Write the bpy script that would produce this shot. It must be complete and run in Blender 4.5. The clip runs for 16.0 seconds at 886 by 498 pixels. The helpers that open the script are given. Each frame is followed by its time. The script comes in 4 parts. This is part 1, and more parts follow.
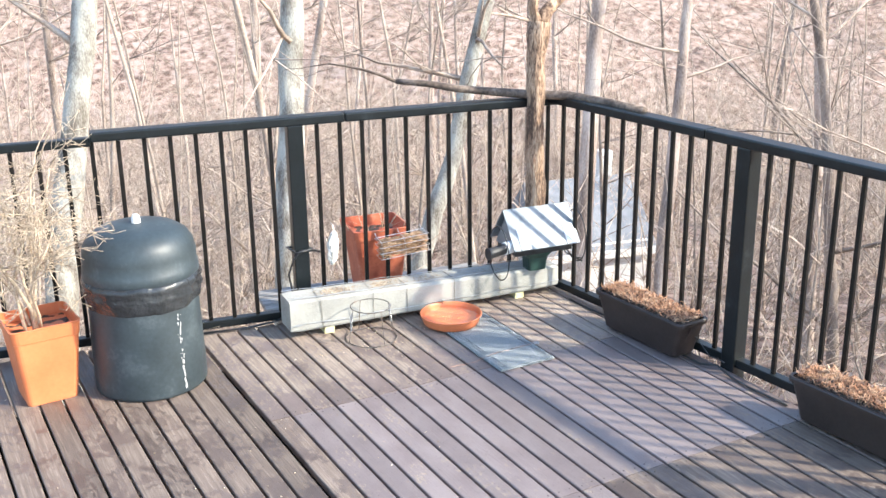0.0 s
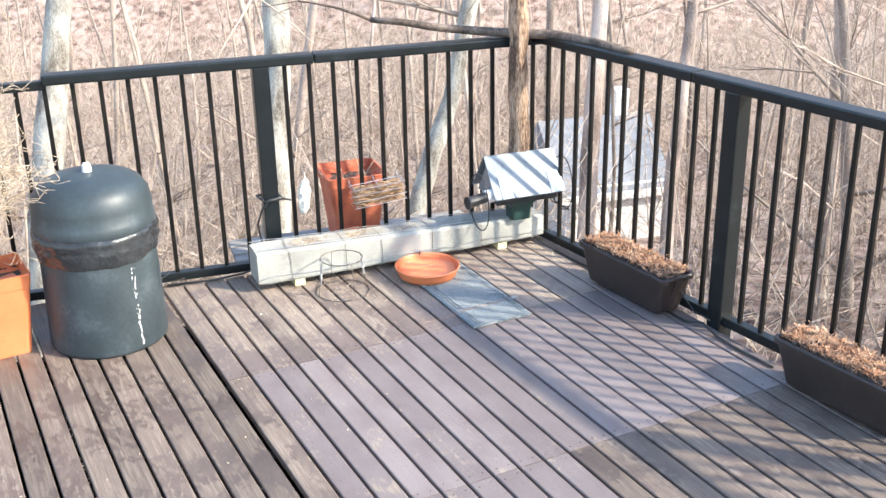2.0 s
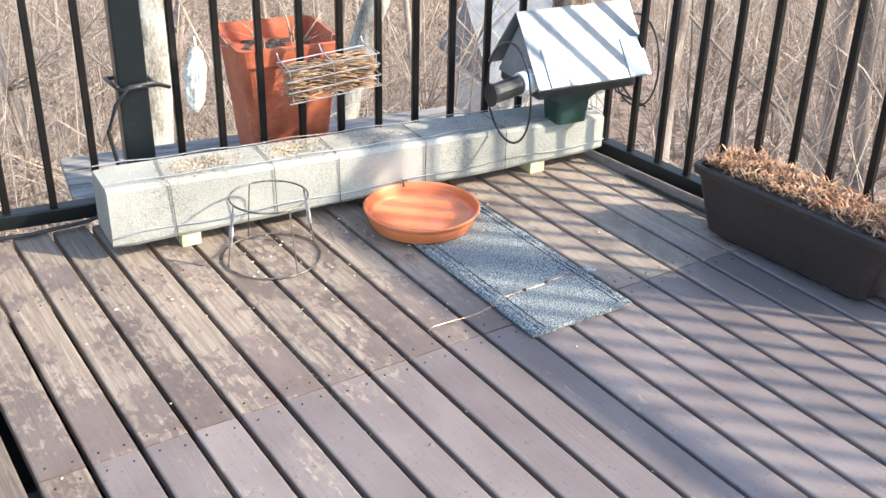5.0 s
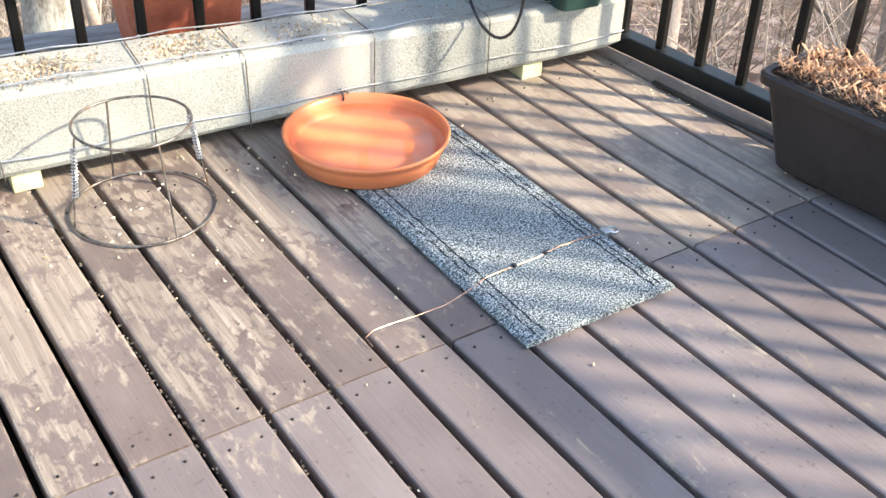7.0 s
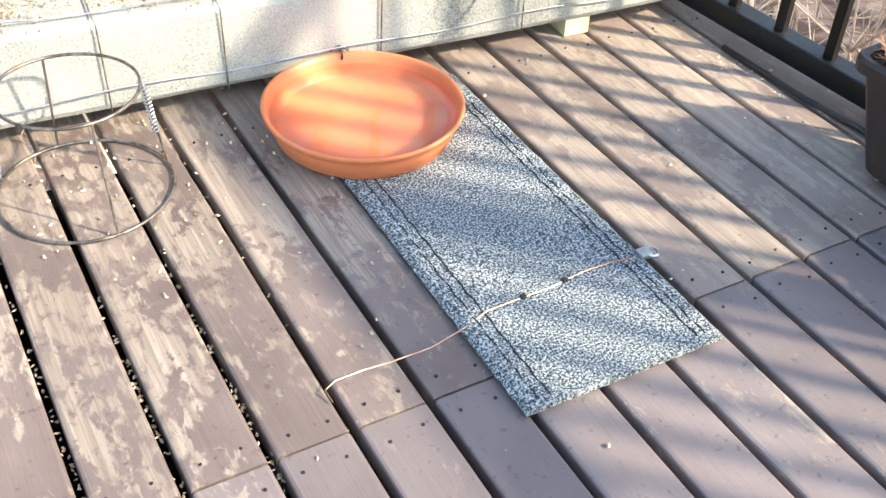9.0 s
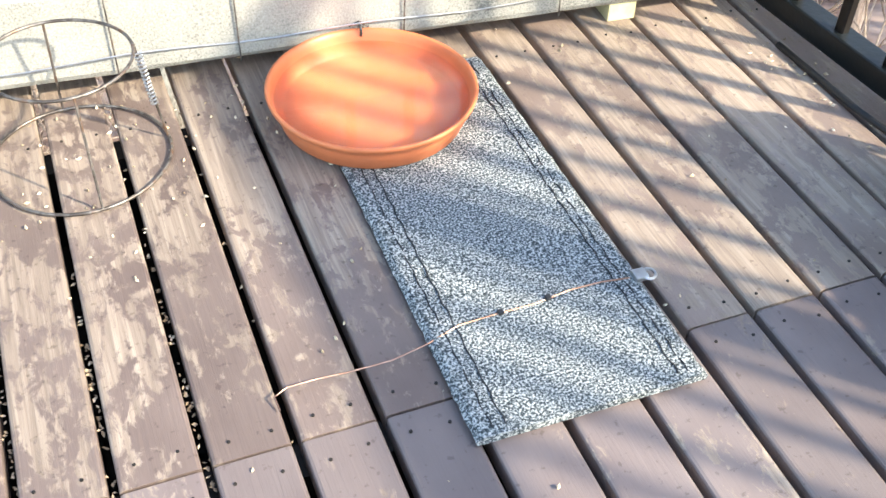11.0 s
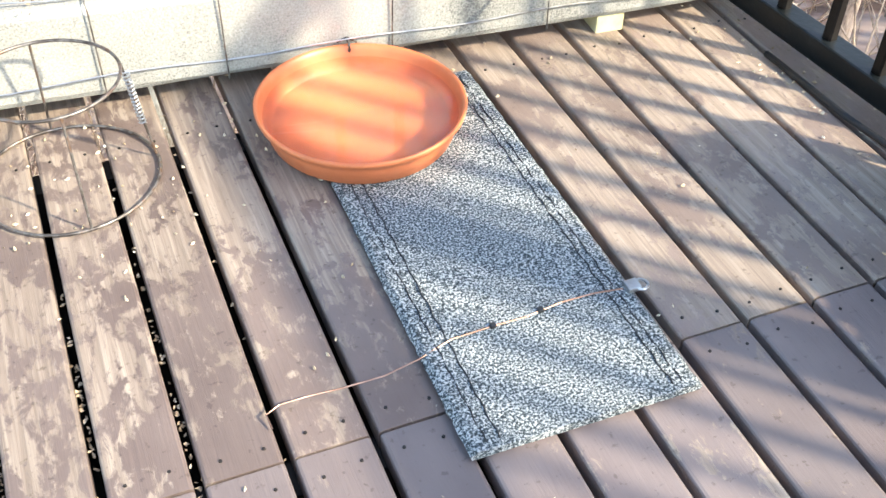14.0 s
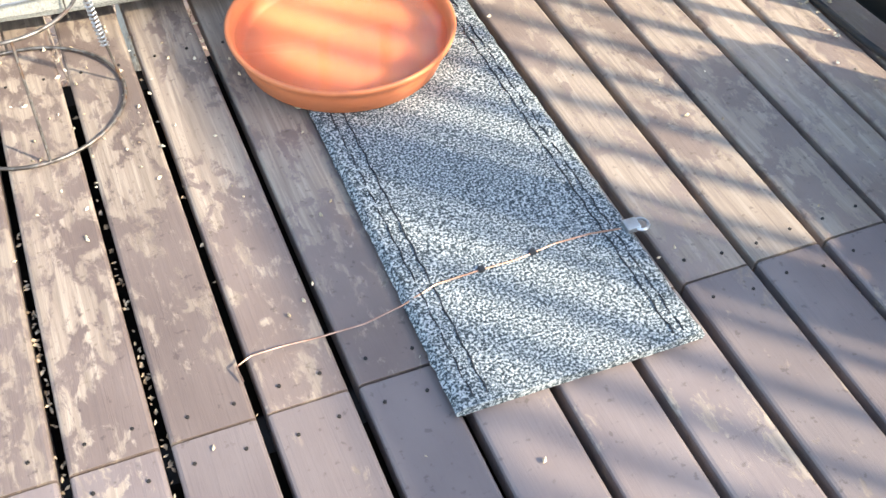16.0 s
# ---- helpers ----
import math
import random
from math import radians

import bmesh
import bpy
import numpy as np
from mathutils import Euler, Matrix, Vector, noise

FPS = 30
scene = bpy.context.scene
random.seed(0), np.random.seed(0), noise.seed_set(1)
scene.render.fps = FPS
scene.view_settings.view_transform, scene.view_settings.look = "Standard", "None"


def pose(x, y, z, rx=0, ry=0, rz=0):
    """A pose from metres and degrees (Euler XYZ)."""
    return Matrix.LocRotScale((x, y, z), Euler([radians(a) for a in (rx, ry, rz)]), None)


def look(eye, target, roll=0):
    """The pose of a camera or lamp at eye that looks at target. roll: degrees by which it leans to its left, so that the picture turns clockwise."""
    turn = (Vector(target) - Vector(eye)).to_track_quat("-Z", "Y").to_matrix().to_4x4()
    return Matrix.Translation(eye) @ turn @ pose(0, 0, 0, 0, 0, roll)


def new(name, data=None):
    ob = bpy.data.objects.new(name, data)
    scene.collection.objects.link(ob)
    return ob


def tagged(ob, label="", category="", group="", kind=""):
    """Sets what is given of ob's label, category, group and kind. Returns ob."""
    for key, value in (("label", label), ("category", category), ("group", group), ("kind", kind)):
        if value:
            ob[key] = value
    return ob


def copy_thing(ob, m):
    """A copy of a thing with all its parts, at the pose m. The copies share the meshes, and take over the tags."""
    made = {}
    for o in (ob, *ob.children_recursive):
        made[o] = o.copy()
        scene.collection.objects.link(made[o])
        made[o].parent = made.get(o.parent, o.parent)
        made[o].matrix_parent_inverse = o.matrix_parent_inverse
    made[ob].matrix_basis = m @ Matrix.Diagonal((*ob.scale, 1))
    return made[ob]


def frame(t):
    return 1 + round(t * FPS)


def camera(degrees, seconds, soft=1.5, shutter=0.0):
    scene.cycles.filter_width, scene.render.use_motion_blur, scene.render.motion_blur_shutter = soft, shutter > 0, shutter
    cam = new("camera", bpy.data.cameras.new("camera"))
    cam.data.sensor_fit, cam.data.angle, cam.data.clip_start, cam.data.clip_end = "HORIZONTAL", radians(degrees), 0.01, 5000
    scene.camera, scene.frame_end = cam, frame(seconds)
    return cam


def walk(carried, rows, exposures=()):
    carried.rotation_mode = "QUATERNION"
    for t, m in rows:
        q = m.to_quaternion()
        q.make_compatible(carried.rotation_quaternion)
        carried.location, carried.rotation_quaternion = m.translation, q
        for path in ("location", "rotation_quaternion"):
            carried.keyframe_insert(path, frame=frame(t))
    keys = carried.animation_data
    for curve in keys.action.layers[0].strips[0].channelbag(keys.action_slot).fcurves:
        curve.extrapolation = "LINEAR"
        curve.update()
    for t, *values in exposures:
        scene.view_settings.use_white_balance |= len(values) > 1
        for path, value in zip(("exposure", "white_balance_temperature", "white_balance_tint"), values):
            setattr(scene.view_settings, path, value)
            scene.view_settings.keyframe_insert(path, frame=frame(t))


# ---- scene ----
cam = camera(45, 16.0)
PATH = [
    (0, (-2.314, -3.754, 2.016), (-1.402, -2.089, 1.387), -0.7),
    (0.5, (-2.196, -3.709, 2.002), (-1.293, -2.05, 1.345), -1.5),
    (1, (-2.081, -3.669, 1.989), (-1.191, -2.01, 1.314), -1.4),
    (1.5, (-2.016, -3.634, 1.982), (-1.135, -1.988, 1.264), -1.2),
    (2, (-1.98, -3.642, 1.989), (-1.133, -1.988, 1.249), -1.1),
    (2.5, (-1.898, -3.479, 1.927), (-1.069, -1.814, 1.193), -1.0),
    (3, (-1.777, -3.033, 1.794), (-0.92, -1.372, 1.084), 0.2),
    (3.5, (-1.702, -2.591, 1.694), (-0.766, -0.99, 0.944), 0.8),
    (4, (-1.815, -2.17, 1.485), (-0.718, -0.664, 0.739), 3.4),
    (4.5, (-1.543, -1.903, 1.351), (-0.538, -0.377, 0.539), 1.7),
    (5, (-1.293, -1.63, 1.262), (-0.311, -0.153, 0.338), 1.4),
    (7.5, (-0.728, -0.922, 0.94), (0.176, 0.424, -0.231), 1.8),
    (8, (-0.661, -0.854, 0.924), (0.094, 0.52, -0.317), 0.1),
    (8.5, (-0.593, -0.75, 0.919), (0.224, 0.582, -0.33), 2.8),
    (11, (-0.331, -0.697, 0.949), (0.243, 0.643, -0.421), 2.6),
    (11.5, (-0.327, -0.703, 0.948), (0.257, 0.644, -0.41), 2.2),
    (12, (-0.327, -0.696, 0.948), (0.27, 0.638, -0.417), 2.3),
    (12.5, (-0.323, -0.7, 0.948), (0.26, 0.64, -0.418), 1.7),
    (13, (-0.332, -0.695, 0.944), (0.253, 0.642, -0.424), 1.9),
    (13.5, (-0.328, -0.696, 0.947), (0.261, 0.667, -0.393), 1.8),
    (14, (-0.325, -0.697, 0.943), (0.264, 0.659, -0.404), 1.8),
    (14.5, (-0.321, -0.695, 0.941), (0.262, 0.644, -0.426), 1.8),
    (15, (-0.322, -0.693, 0.931), (0.249, 0.63, -0.455), 1.6),
    (15.5, (-0.32, -0.687, 0.928), (0.236, 0.615, -0.485), 1.7),
    (16, (-0.281, -0.62, 0.9), (0.277, 0.625, -0.562), 2.4),
]
walk(cam, [(t, look(eye, target, roll)) for t, eye, target, roll in PATH],
     exposures=[(0, 1.96, 6250, 7), (2.5, 2.02, 6350, 7), (3.5, 1.92, 6400, 7), (5.0, 1.89, 6500, 6), (7.5, 2.06, 6800, 6), (11, 2.16, 6850, 6), (16, 2.14, 6800, 6)])
# ---------- world and sun ----------
SUN_ELEV = radians(36)
SUN_DIR = Vector((math.cos(SUN_ELEV) * 0.707, -math.cos(SUN_ELEV) * 0.707, math.sin(SUN_ELEV)))
world = bpy.data.worlds.new("sky")
scene.world = world
world.use_nodes = True
wn = world.node_tree
sky = wn.nodes.new("ShaderNodeTexSky")
sky.sky_type = "NISHITA"
sky.sun_disc = False
sky.sun_elevation = SUN_ELEV
sky.sun_rotation = radians(135)
wn.nodes["Background"].inputs[1].default_value = 0.15
wn.links.new(sky.outputs[0], wn.nodes["Background"].inputs[0])
sun_data = bpy.data.lights.new("sun", "SUN")
sun_data.energy, sun_data.angle, sun_data.color = 2.3, radians(1.6), (1.0, 0.90, 0.745)
sun = new("sun", sun_data)
sun.rotation_mode = "QUATERNION"
sun.rotation_quaternion = SUN_DIR.to_track_quat("Z", "Y")

# ---------- helpers for building ----------
def part(name, bm, material, parent=None, label="", smooth=False):
    me = bpy.data.meshes.new(name)
    bm.to_mesh(me)
    bm.free()
    me.materials.append(material)
    if smooth:
        me.polygons.foreach_set("use_smooth", [True] * len(me.polygons))
    ob = new(name, me)
    if parent is not None:
        ob.parent = parent
    if label:
        ob["label"] = label
    return ob


def raw(name, verts, faces, material, parent=None, smooth=False):
    me = bpy.data.meshes.new(name)
    me.from_pydata(verts, [], faces)
    me.materials.append(material)
    if smooth:
        me.polygons.foreach_set("use_smooth", [True] * len(me.polygons))
    ob = new(name, me)
    if parent is not None:
        ob.parent = parent
    return ob


def empty(name, m, label, category, group="", kind=""):
    ob = new(name)
    ob.matrix_world = m
    ob.empty_display_size = 0.05
    return tagged(ob, label, category, group, kind)


def box(bm, c, s, bevel=0.0, m=None, segs=2):
    r = bmesh.ops.create_cube(bm, size=1.0)
    vs = r["verts"]
    bmesh.ops.scale(bm, vec=s, verts=vs)
    bmesh.ops.translate(bm, vec=c, verts=vs)
    if bevel:
        es = list({e for v in vs for e in v.link_edges})
        g = bmesh.ops.bevel(bm, geom=es, offset=bevel, segments=segs, affect="EDGES", profile=0.6)
        vs = list({v for f in g["faces"] for v in f.verts} | {v for v in vs if v.is_valid})
    if m is not None:
        bmesh.ops.transform(bm, matrix=m, verts=[v for v in vs if v.is_valid])
    return bm


def tube_data(pts, radii, n=6, closed=False):
    pts = [Vector(p) for p in pts]
    if not hasattr(radii, "__len__"):
        radii = [radii] * len(pts)
    verts, faces = [], []
    up = Vector((0.13, 0.27, 0.95))
    k = len(pts)
    for i, p in enumerate(pts):
        if closed:
            d = pts[(i + 1) % k] - pts[i - 1]
        else:
            d = pts[min(i + 1, k - 1)] - pts[max(i - 1, 0)]
        d.normalize()
        a = d.cross(up)
        if a.length < 0.05:
            a = d.cross(Vector((1, 0, 0)))
        a.normalize()
        b = d.cross(a)
        for j in range(n):
            t = 2 * math.pi * j / n
            verts.append(p + (a * math.cos(t) + b * math.sin(t)) * radii[i])
    for i in range(k if closed else k - 1):
        for j in range(n):
            q = (i + 1) % k
            faces.append((i * n + j, i * n + (j + 1) % n, q * n + (j + 1) % n, q * n + j))
    if not closed:
        faces.append(tuple(range(n - 1, -1, -1)))
        faces.append(tuple(range((k - 1) * n, k * n)))
    return verts, faces


def add_tube(bm, pts, radii, n=6, closed=False):
    verts, faces = tube_data(pts, radii, n, closed)
    vs = [bm.verts.new(v) for v in verts]
    for f in faces:
        bm.faces.new([vs[i] for i in f])
    return bm


def ring_pts(c, r, axis="z", n=36, wob=0.0):
    out = []
    for i in range(n):
        t = 2 * math.pi * i / n
        q = r * (1 + wob * math.sin(3 * t + 1))
        if axis == "z":
            out.append((c[0] + q * math.cos(t), c[1] + q * math.sin(t), c[2] + wob * 0.3 * r * math.sin(2 * t)))
        else:
            out.append((c[0] + wob * r * math.sin(2 * t), c[1] + q * math.cos(t), c[2] + q * math.sin(t)))
    return out


def lathe(bm, profile, n=48):
    rows = []
    for r, z in profile:
        if r < 1e-5:
            rows.append([bm.verts.new((0, 0, z))])
        else:
            rows.append([bm.verts.new((r * math.cos(2 * math.pi * j / n), r * math.sin(2 * math.pi * j / n), z)) for j in range(n)])
    for a, b in zip(rows, rows[1:]):
        for j in range(n):
            k = (j + 1) % n
            if len(a) == 1 and len(b) == 1:
                continue
            if len(a) == 1:
                bm.faces.new((a[0], b[k], b[j]))
            elif len(b) == 1:
                bm.faces.new((a[j], a[k], b[0]))
            else:
                bm.faces.new((a[j], a[k], b[k], b[j]))
    bmesh.ops.recalc_face_normals(bm, faces=bm.faces)
    return bm


def loft(bm, sections, cap_first=True, cap_last=True):
    rows = [[bm.verts.new(v) for v in sec] for sec in sections]
    n = len(rows[0])
    for a, b in zip(rows, rows[1:]):
        for j in range(n):
            k = (j + 1) % n
            bm.faces.new((a[j], a[k], b[k], b[j]))
    if cap_first:
        bm.faces.new(rows[0][::-1])
    if cap_last:
        bm.faces.new(rows[-1])
    bmesh.ops.recalc_face_normals(bm, faces=bm.faces)
    return bm


def rrect(lx, ly, z, r=0.02, k=4, cx=0.0, cy=0.0):
    out = []
    for sx, sy, a0 in ((1, 1, 0), (-1, 1, 90), (-1, -1, 180), (1, -1, 270)):
        for i in range(k + 1):
            a = radians(a0 + 90 * i / k)
            out.append((cx + sx * (lx / 2 - r) + r * math.cos(a), cy + sy * (ly / 2 - r) + r * math.sin(a), z))
    return out


# ---------- materials ----------
def material(name, stops, scale=6.0, rough=0.7, metal=0.0, detail=6.0, stretch=(1, 1, 1), bump=0.15, bump_scale=40.0,
             random_tone=0.0, fine=0.25, fine_scale=60.0, island=False, spec=0.5, coat=0.0):
    """Noise at two scales through a ramp, with fine relief; random_tone varies from piece to piece."""
    m = bpy.data.materials.new(name)
    m.use_nodes = True
    nt = m.node_tree
    b = nt.nodes["Principled BSDF"]
    b.inputs["Roughness"].default_value = rough
    b.inputs["Metallic"].default_value = metal
    b.inputs["Specular IOR Level"].default_value = spec
    b.inputs["Coat Weight"].default_value = coat
    tc = nt.nodes.new("ShaderNodeTexCoord")
    mp = nt.nodes.new("ShaderNodeMapping")
    mp.inputs["Scale"].default_value = stretch
    info = nt.nodes.new("ShaderNodeObjectInfo")
    off = nt.nodes.new("ShaderNodeVectorMath")
    off.operation = "ADD"
    mul = nt.nodes.new("ShaderNodeVectorMath")
    mul.operation = "SCALE"
    mul.inputs[0].default_value = (37.0, 21.0, 11.0)
    nt.links.new(info.outputs["Random"], mul.inputs["Scale"])
    nt.links.new(tc.outputs["Object"], off.inputs[0])
    nt.links.new(mul.outputs[0], off.inputs[1])
    nt.links.new(off.outputs[0], mp.inputs[0])
    n1 = nt.nodes.new("ShaderNodeTexNoise")
    n1.inputs["Scale"].default_value = scale
    n1.inputs["Detail"].default_value = detail
    n2 = nt.nodes.new("ShaderNodeTexNoise")
    n2.inputs["Scale"].default_value = fine_scale
    n2.inputs["Detail"].default_value = 4
    nt.links.new(mp.outputs[0], n1.inputs["Vector"])
    nt.links.new(mp.outputs[0], n2.inputs["Vector"])
    mix = nt.nodes.new("ShaderNodeMath")
    mix.operation = "MULTIPLY_ADD"
    sub = nt.nodes.new("ShaderNodeMath")
    sub.operation = "SUBTRACT"
    sub.inputs[1].default_value = 0.5
    nt.links.new(n2.outputs["Fac"], sub.inputs[0])
    nt.links.new(sub.outputs[0], mix.inputs[0])
    mix.inputs[1].default_value = fine * 2
    nt.links.new(n1.outputs["Fac"], mix.inputs[2])
    ramp = nt.nodes.new("ShaderNodeValToRGB")
    els = ramp.color_ramp.elements
    while len(els) < len(stops):
        els.new(0.5)
    for e, (p, c) in zip(els, stops):
        e.position, e.color = p, (*c, 1)
    nt.links.new(mix.outputs[0], ramp.inputs[0])
    col = ramp.outputs[0]
    if random_tone:
        hsv = nt.nodes.new("ShaderNodeHueSaturation")
        mr = nt.nodes.new("ShaderNodeMapRange")
        src = info.outputs["Random"]
        if island:
            src = nt.nodes.new("ShaderNodeNewGeometry").outputs["Random Per Island"]
        nt.links.new(src, mr.inputs[0])
        mr.inputs[3].default_value, mr.inputs[4].default_value = 1 - random_tone, 1 + random_tone
        nt.links.new(mr.outputs[0], hsv.inputs["Value"])
        nt.links.new(col, hsv.inputs["Color"])
        col = hsv.outputs[0]
    nt.links.new(col, b.inputs["Base Color"])
    bp = nt.nodes.new("ShaderNodeBump")
    bp.inputs["Strength"].default_value = bump
    bp.inputs["Distance"].default_value = 0.01
    n3 = nt.nodes.new("ShaderNodeTexNoise")
    n3.inputs["Scale"].default_value = bump_scale
    n3.inputs["Detail"].default_value = 5
    nt.links.new(mp.outputs[0], n3.inputs["Vector"])
    nt.links.new(n3.outputs["Fac"], bp.inputs["Height"])
    nt.links.new(bp.outputs[0], b.inputs["Normal"])
    return m


def board_material(name, stain, stain_light, bare, bare_light, amount, tone=0.16, kept=0.0):
    """Semi-gloss deck stain over timber; amount is how much of it has flaked away to bare grain;
    kept leaves more of it in an uneven strip along the butt joint."""
    m = bpy.data.materials.new(name)
    m.use_nodes = True
    nt = m.node_tree
    L = nt.links.new
    p = nt.nodes["Principled BSDF"]
    tc = nt.nodes.new("ShaderNodeTexCoord")
    info = nt.nodes.new("ShaderNodeObjectInfo")
    sh = nt.nodes.new("ShaderNodeVectorMath")
    sh.operation = "SCALE"
    sh.inputs[0].default_value = (31.0, 47.0, 13.0)
    L(info.outputs["Random"], sh.inputs["Scale"])
    add = nt.nodes.new("ShaderNodeVectorMath")
    add.operation = "ADD"
    L(tc.outputs["Object"], add.inputs[0])
    L(sh.outputs[0], add.inputs[1])

    def noise_at(scale, detail, stretch, rough=0.55, dist=0.0):
        mp = nt.nodes.new("ShaderNodeMapping")
        mp.inputs["Scale"].default_value = stretch
        L(add.outputs[0], mp.inputs[0])
        n = nt.nodes.new("ShaderNodeTexNoise")
        n.inputs["Scale"].default_value = scale
        n.inputs["Detail"].default_value = detail
        n.inputs["Roughness"].default_value = rough
        n.inputs["Distortion"].default_value = dist
        L(mp.outputs[0], n.inputs["Vector"])
        return n.outputs["Fac"]

    def ramp(src, stops):
        k = nt.nodes.new("ShaderNodeValToRGB")
        e = k.color_ramp.elements
        while len(e) < len(stops):
            e.new(0.5)
        for q, (pos, col) in zip(e, stops):
            q.position, q.color = pos, (*col, 1)
        L(src, k.inputs[0])
        return k.outputs[0]

    def mix(fac, c1, c2):
        k = nt.nodes.new("ShaderNodeMix")
        k.data_type = "RGBA"
        L(fac, k.inputs[0])
        L(c1, k.inputs[6])
        L(c2, k.inputs[7])
        return k.outputs[2]

    def math2(op, x, y):
        k = nt.nodes.new("ShaderNodeMath")
        k.operation = op
        for s, v in zip(k.inputs, (x, y)):
            if isinstance(v, float):
                s.default_value = v
            else:
                L(v, s)
        return k.outputs[0]

    grain = noise_at(9.0, 6, (14, 0.55, 14), 0.6, 0.6)
    coat = ramp(noise_at(5.0, 5, (1.6, 1, 1.6)), [(0.33, stain), (0.68, stain_light)])
    timber = ramp(grain, [(0.32, tuple(q * 0.76 for q in bare)), (0.5, bare), (0.68, bare_light)])
    flake = math2("ADD", math2("MULTIPLY", noise_at(34.0, 9, (1.5, 0.75, 1.5), 0.68, 0.4), 0.55), math2("MULTIPLY", noise_at(4.2, 3, (1.3, 1, 1.3)), 0.45))
    if kept:
        sep = nt.nodes.new("ShaderNodeSeparateXYZ")
        L(nt.nodes.new("ShaderNodeNewGeometry").outputs["Position"], sep.inputs[0])
        strip = nt.nodes.new("ShaderNodeMapRange")
        L(math2("ADD", sep.outputs["Y"], math2("MULTIPLY", noise_at(7.0, 5, (1, 0.6, 1)), 0.3)), strip.inputs[0])
        for q, v in zip(strip.inputs[1:5], (0.29, 0.47, -kept, kept)):
            q.default_value = v
        flake = math2("ADD", flake, strip.outputs[0])
    edge = 0.5 + (0.5 - amount) * 0.36
    mask = ramp(flake, [(edge - 0.018, (0, 0, 0)), (edge + 0.022, (1, 1, 1))])
    col = mix(mask, coat, timber)
    spots = ramp(noise_at(95.0, 3, (1, 1, 1)), [(0.30, (0.45, 0.42, 0.40)), (0.37, (1, 1, 1))])
    dk = nt.nodes.new("ShaderNodeMix")
    dk.data_type, dk.blend_type = "RGBA", "MULTIPLY"
    dk.inputs[0].default_value = 0.55
    L(col, dk.inputs[6])
    L(spots, dk.inputs[7])
    hsv = nt.nodes.new("ShaderNodeHueSaturation")
    mr = nt.nodes.new("ShaderNodeMapRange")
    L(info.outputs["Random"], mr.inputs[0])
    mr.inputs[3].default_value, mr.inputs[4].default_value = 1 - tone, 1 + tone
    L(mr.outputs[0], hsv.inputs["Value"])
    L(dk.outputs[2], hsv.inputs["Color"])
    L(hsv.outputs[0], p.inputs["Base Color"])
    ro = nt.nodes.new("ShaderNodeMapRange")
    L(mask, ro.inputs[0])
    ro.inputs[3].default_value, ro.inputs[4].default_value = 0.42, 0.75
    L(ro.outputs[0], p.inputs["Roughness"])
    bp = nt.nodes.new("ShaderNodeBump")
    bp.inputs["Strength"].default_value, bp.inputs["Distance"].default_value = 0.28, 0.004
    L(math2("SUBTRACT", grain, math2("MULTIPLY", mask, 0.25)), bp.inputs["Height"])
    L(bp.outputs[0], p.inputs["Normal"])
    return m


M_BOARD_WORN = board_material("worn_deck_stain", (0.135, 0.098, 0.084), (0.195, 0.147, 0.127), (0.265, 0.206, 0.162), (0.36, 0.292, 0.232), 0.47, 0.16, 0.045)
M_BOARD_PAINT = board_material("mauve_deck_stain", (0.17, 0.131, 0.122), (0.22, 0.178, 0.166), (0.28, 0.222, 0.178), (0.37, 0.305, 0.245), 0.24, 0.12)
M_BOARD_BARE = board_material("weathered_bare_wood", (0.092, 0.066, 0.053), (0.138, 0.102, 0.084), (0.168, 0.126, 0.099), (0.24, 0.188, 0.147), 0.55, 0.24)
# Worn stain again, its colours lightened to offset shade near the side railing.
M_BOARD_WORN_LIT = board_material("worn_deck_stain_lit", (0.205, 0.152, 0.127), (0.285, 0.218, 0.184), (0.32, 0.25, 0.197), (0.40, 0.325, 0.26), 0.54)
# Near-black: the shade inside the board gaps is put into this wood colour.
M_JOIST = material("joist_wood_shade_dark", [(0.3, (0.009, 0.0068, 0.0055)), (0.7, (0.022, 0.017, 0.014))], scale=5)
M_RAIL = material("dark_green_black_enamel", [(0.3, (0.005, 0.0072, 0.008)), (0.62, (0.008, 0.011, 0.0125)), (0.80, (0.024, 0.030, 0.033))], scale=9, rough=0.36, bump=0.06, bump_scale=90, fine=0.15, spec=0.32)
M_BALUSTER = material("brown_black_enamel", [(0.3, (0.005, 0.0045, 0.004)), (0.62, (0.011, 0.009, 0.008)), (0.80, (0.035, 0.027, 0.022))], scale=9, rough=0.42, bump=0.06, bump_scale=90, fine=0.15, spec=0.22)
M_CONCRETE = material("speckled_concrete", [(0.22, (0.15, 0.146, 0.132)), (0.38, (0.30, 0.292, 0.262)), (0.6, (0.385, 0.373, 0.330)), (0.8, (0.445, 0.432, 0.393))], scale=4.5, rough=0.9, bump=0.22, bump_scale=210, fine=0.5, fine_scale=330)
M_BLOCK = material("pale_yellow_wood_block", [(0.3, (0.55, 0.50, 0.26)), (0.7, (0.72, 0.68, 0.42))], scale=20)
M_TERRA = material("orange_plastic", [(0.3, (0.60, 0.165, 0.062)), (0.6, (0.70, 0.215, 0.085)), (0.8, (0.74, 0.27, 0.13))], scale=5, rough=0.42, bump=0.05, fine=0.12)
M_TERRA_DARK = material("weathered_terracotta", [(0.3, (0.36, 0.085, 0.042)), (0.6, (0.50, 0.135, 0.065)), (0.8, (0.58, 0.24, 0.15))], scale=9, rough=0.7, bump=0.2)
M_SOIL = material("dry_potting_soil", [(0.3, (0.035, 0.025, 0.02)), (0.6, (0.10, 0.075, 0.055)), (0.8, (0.35, 0.30, 0.25))], scale=45, rough=0.95, bump=0.9, bump_scale=70)
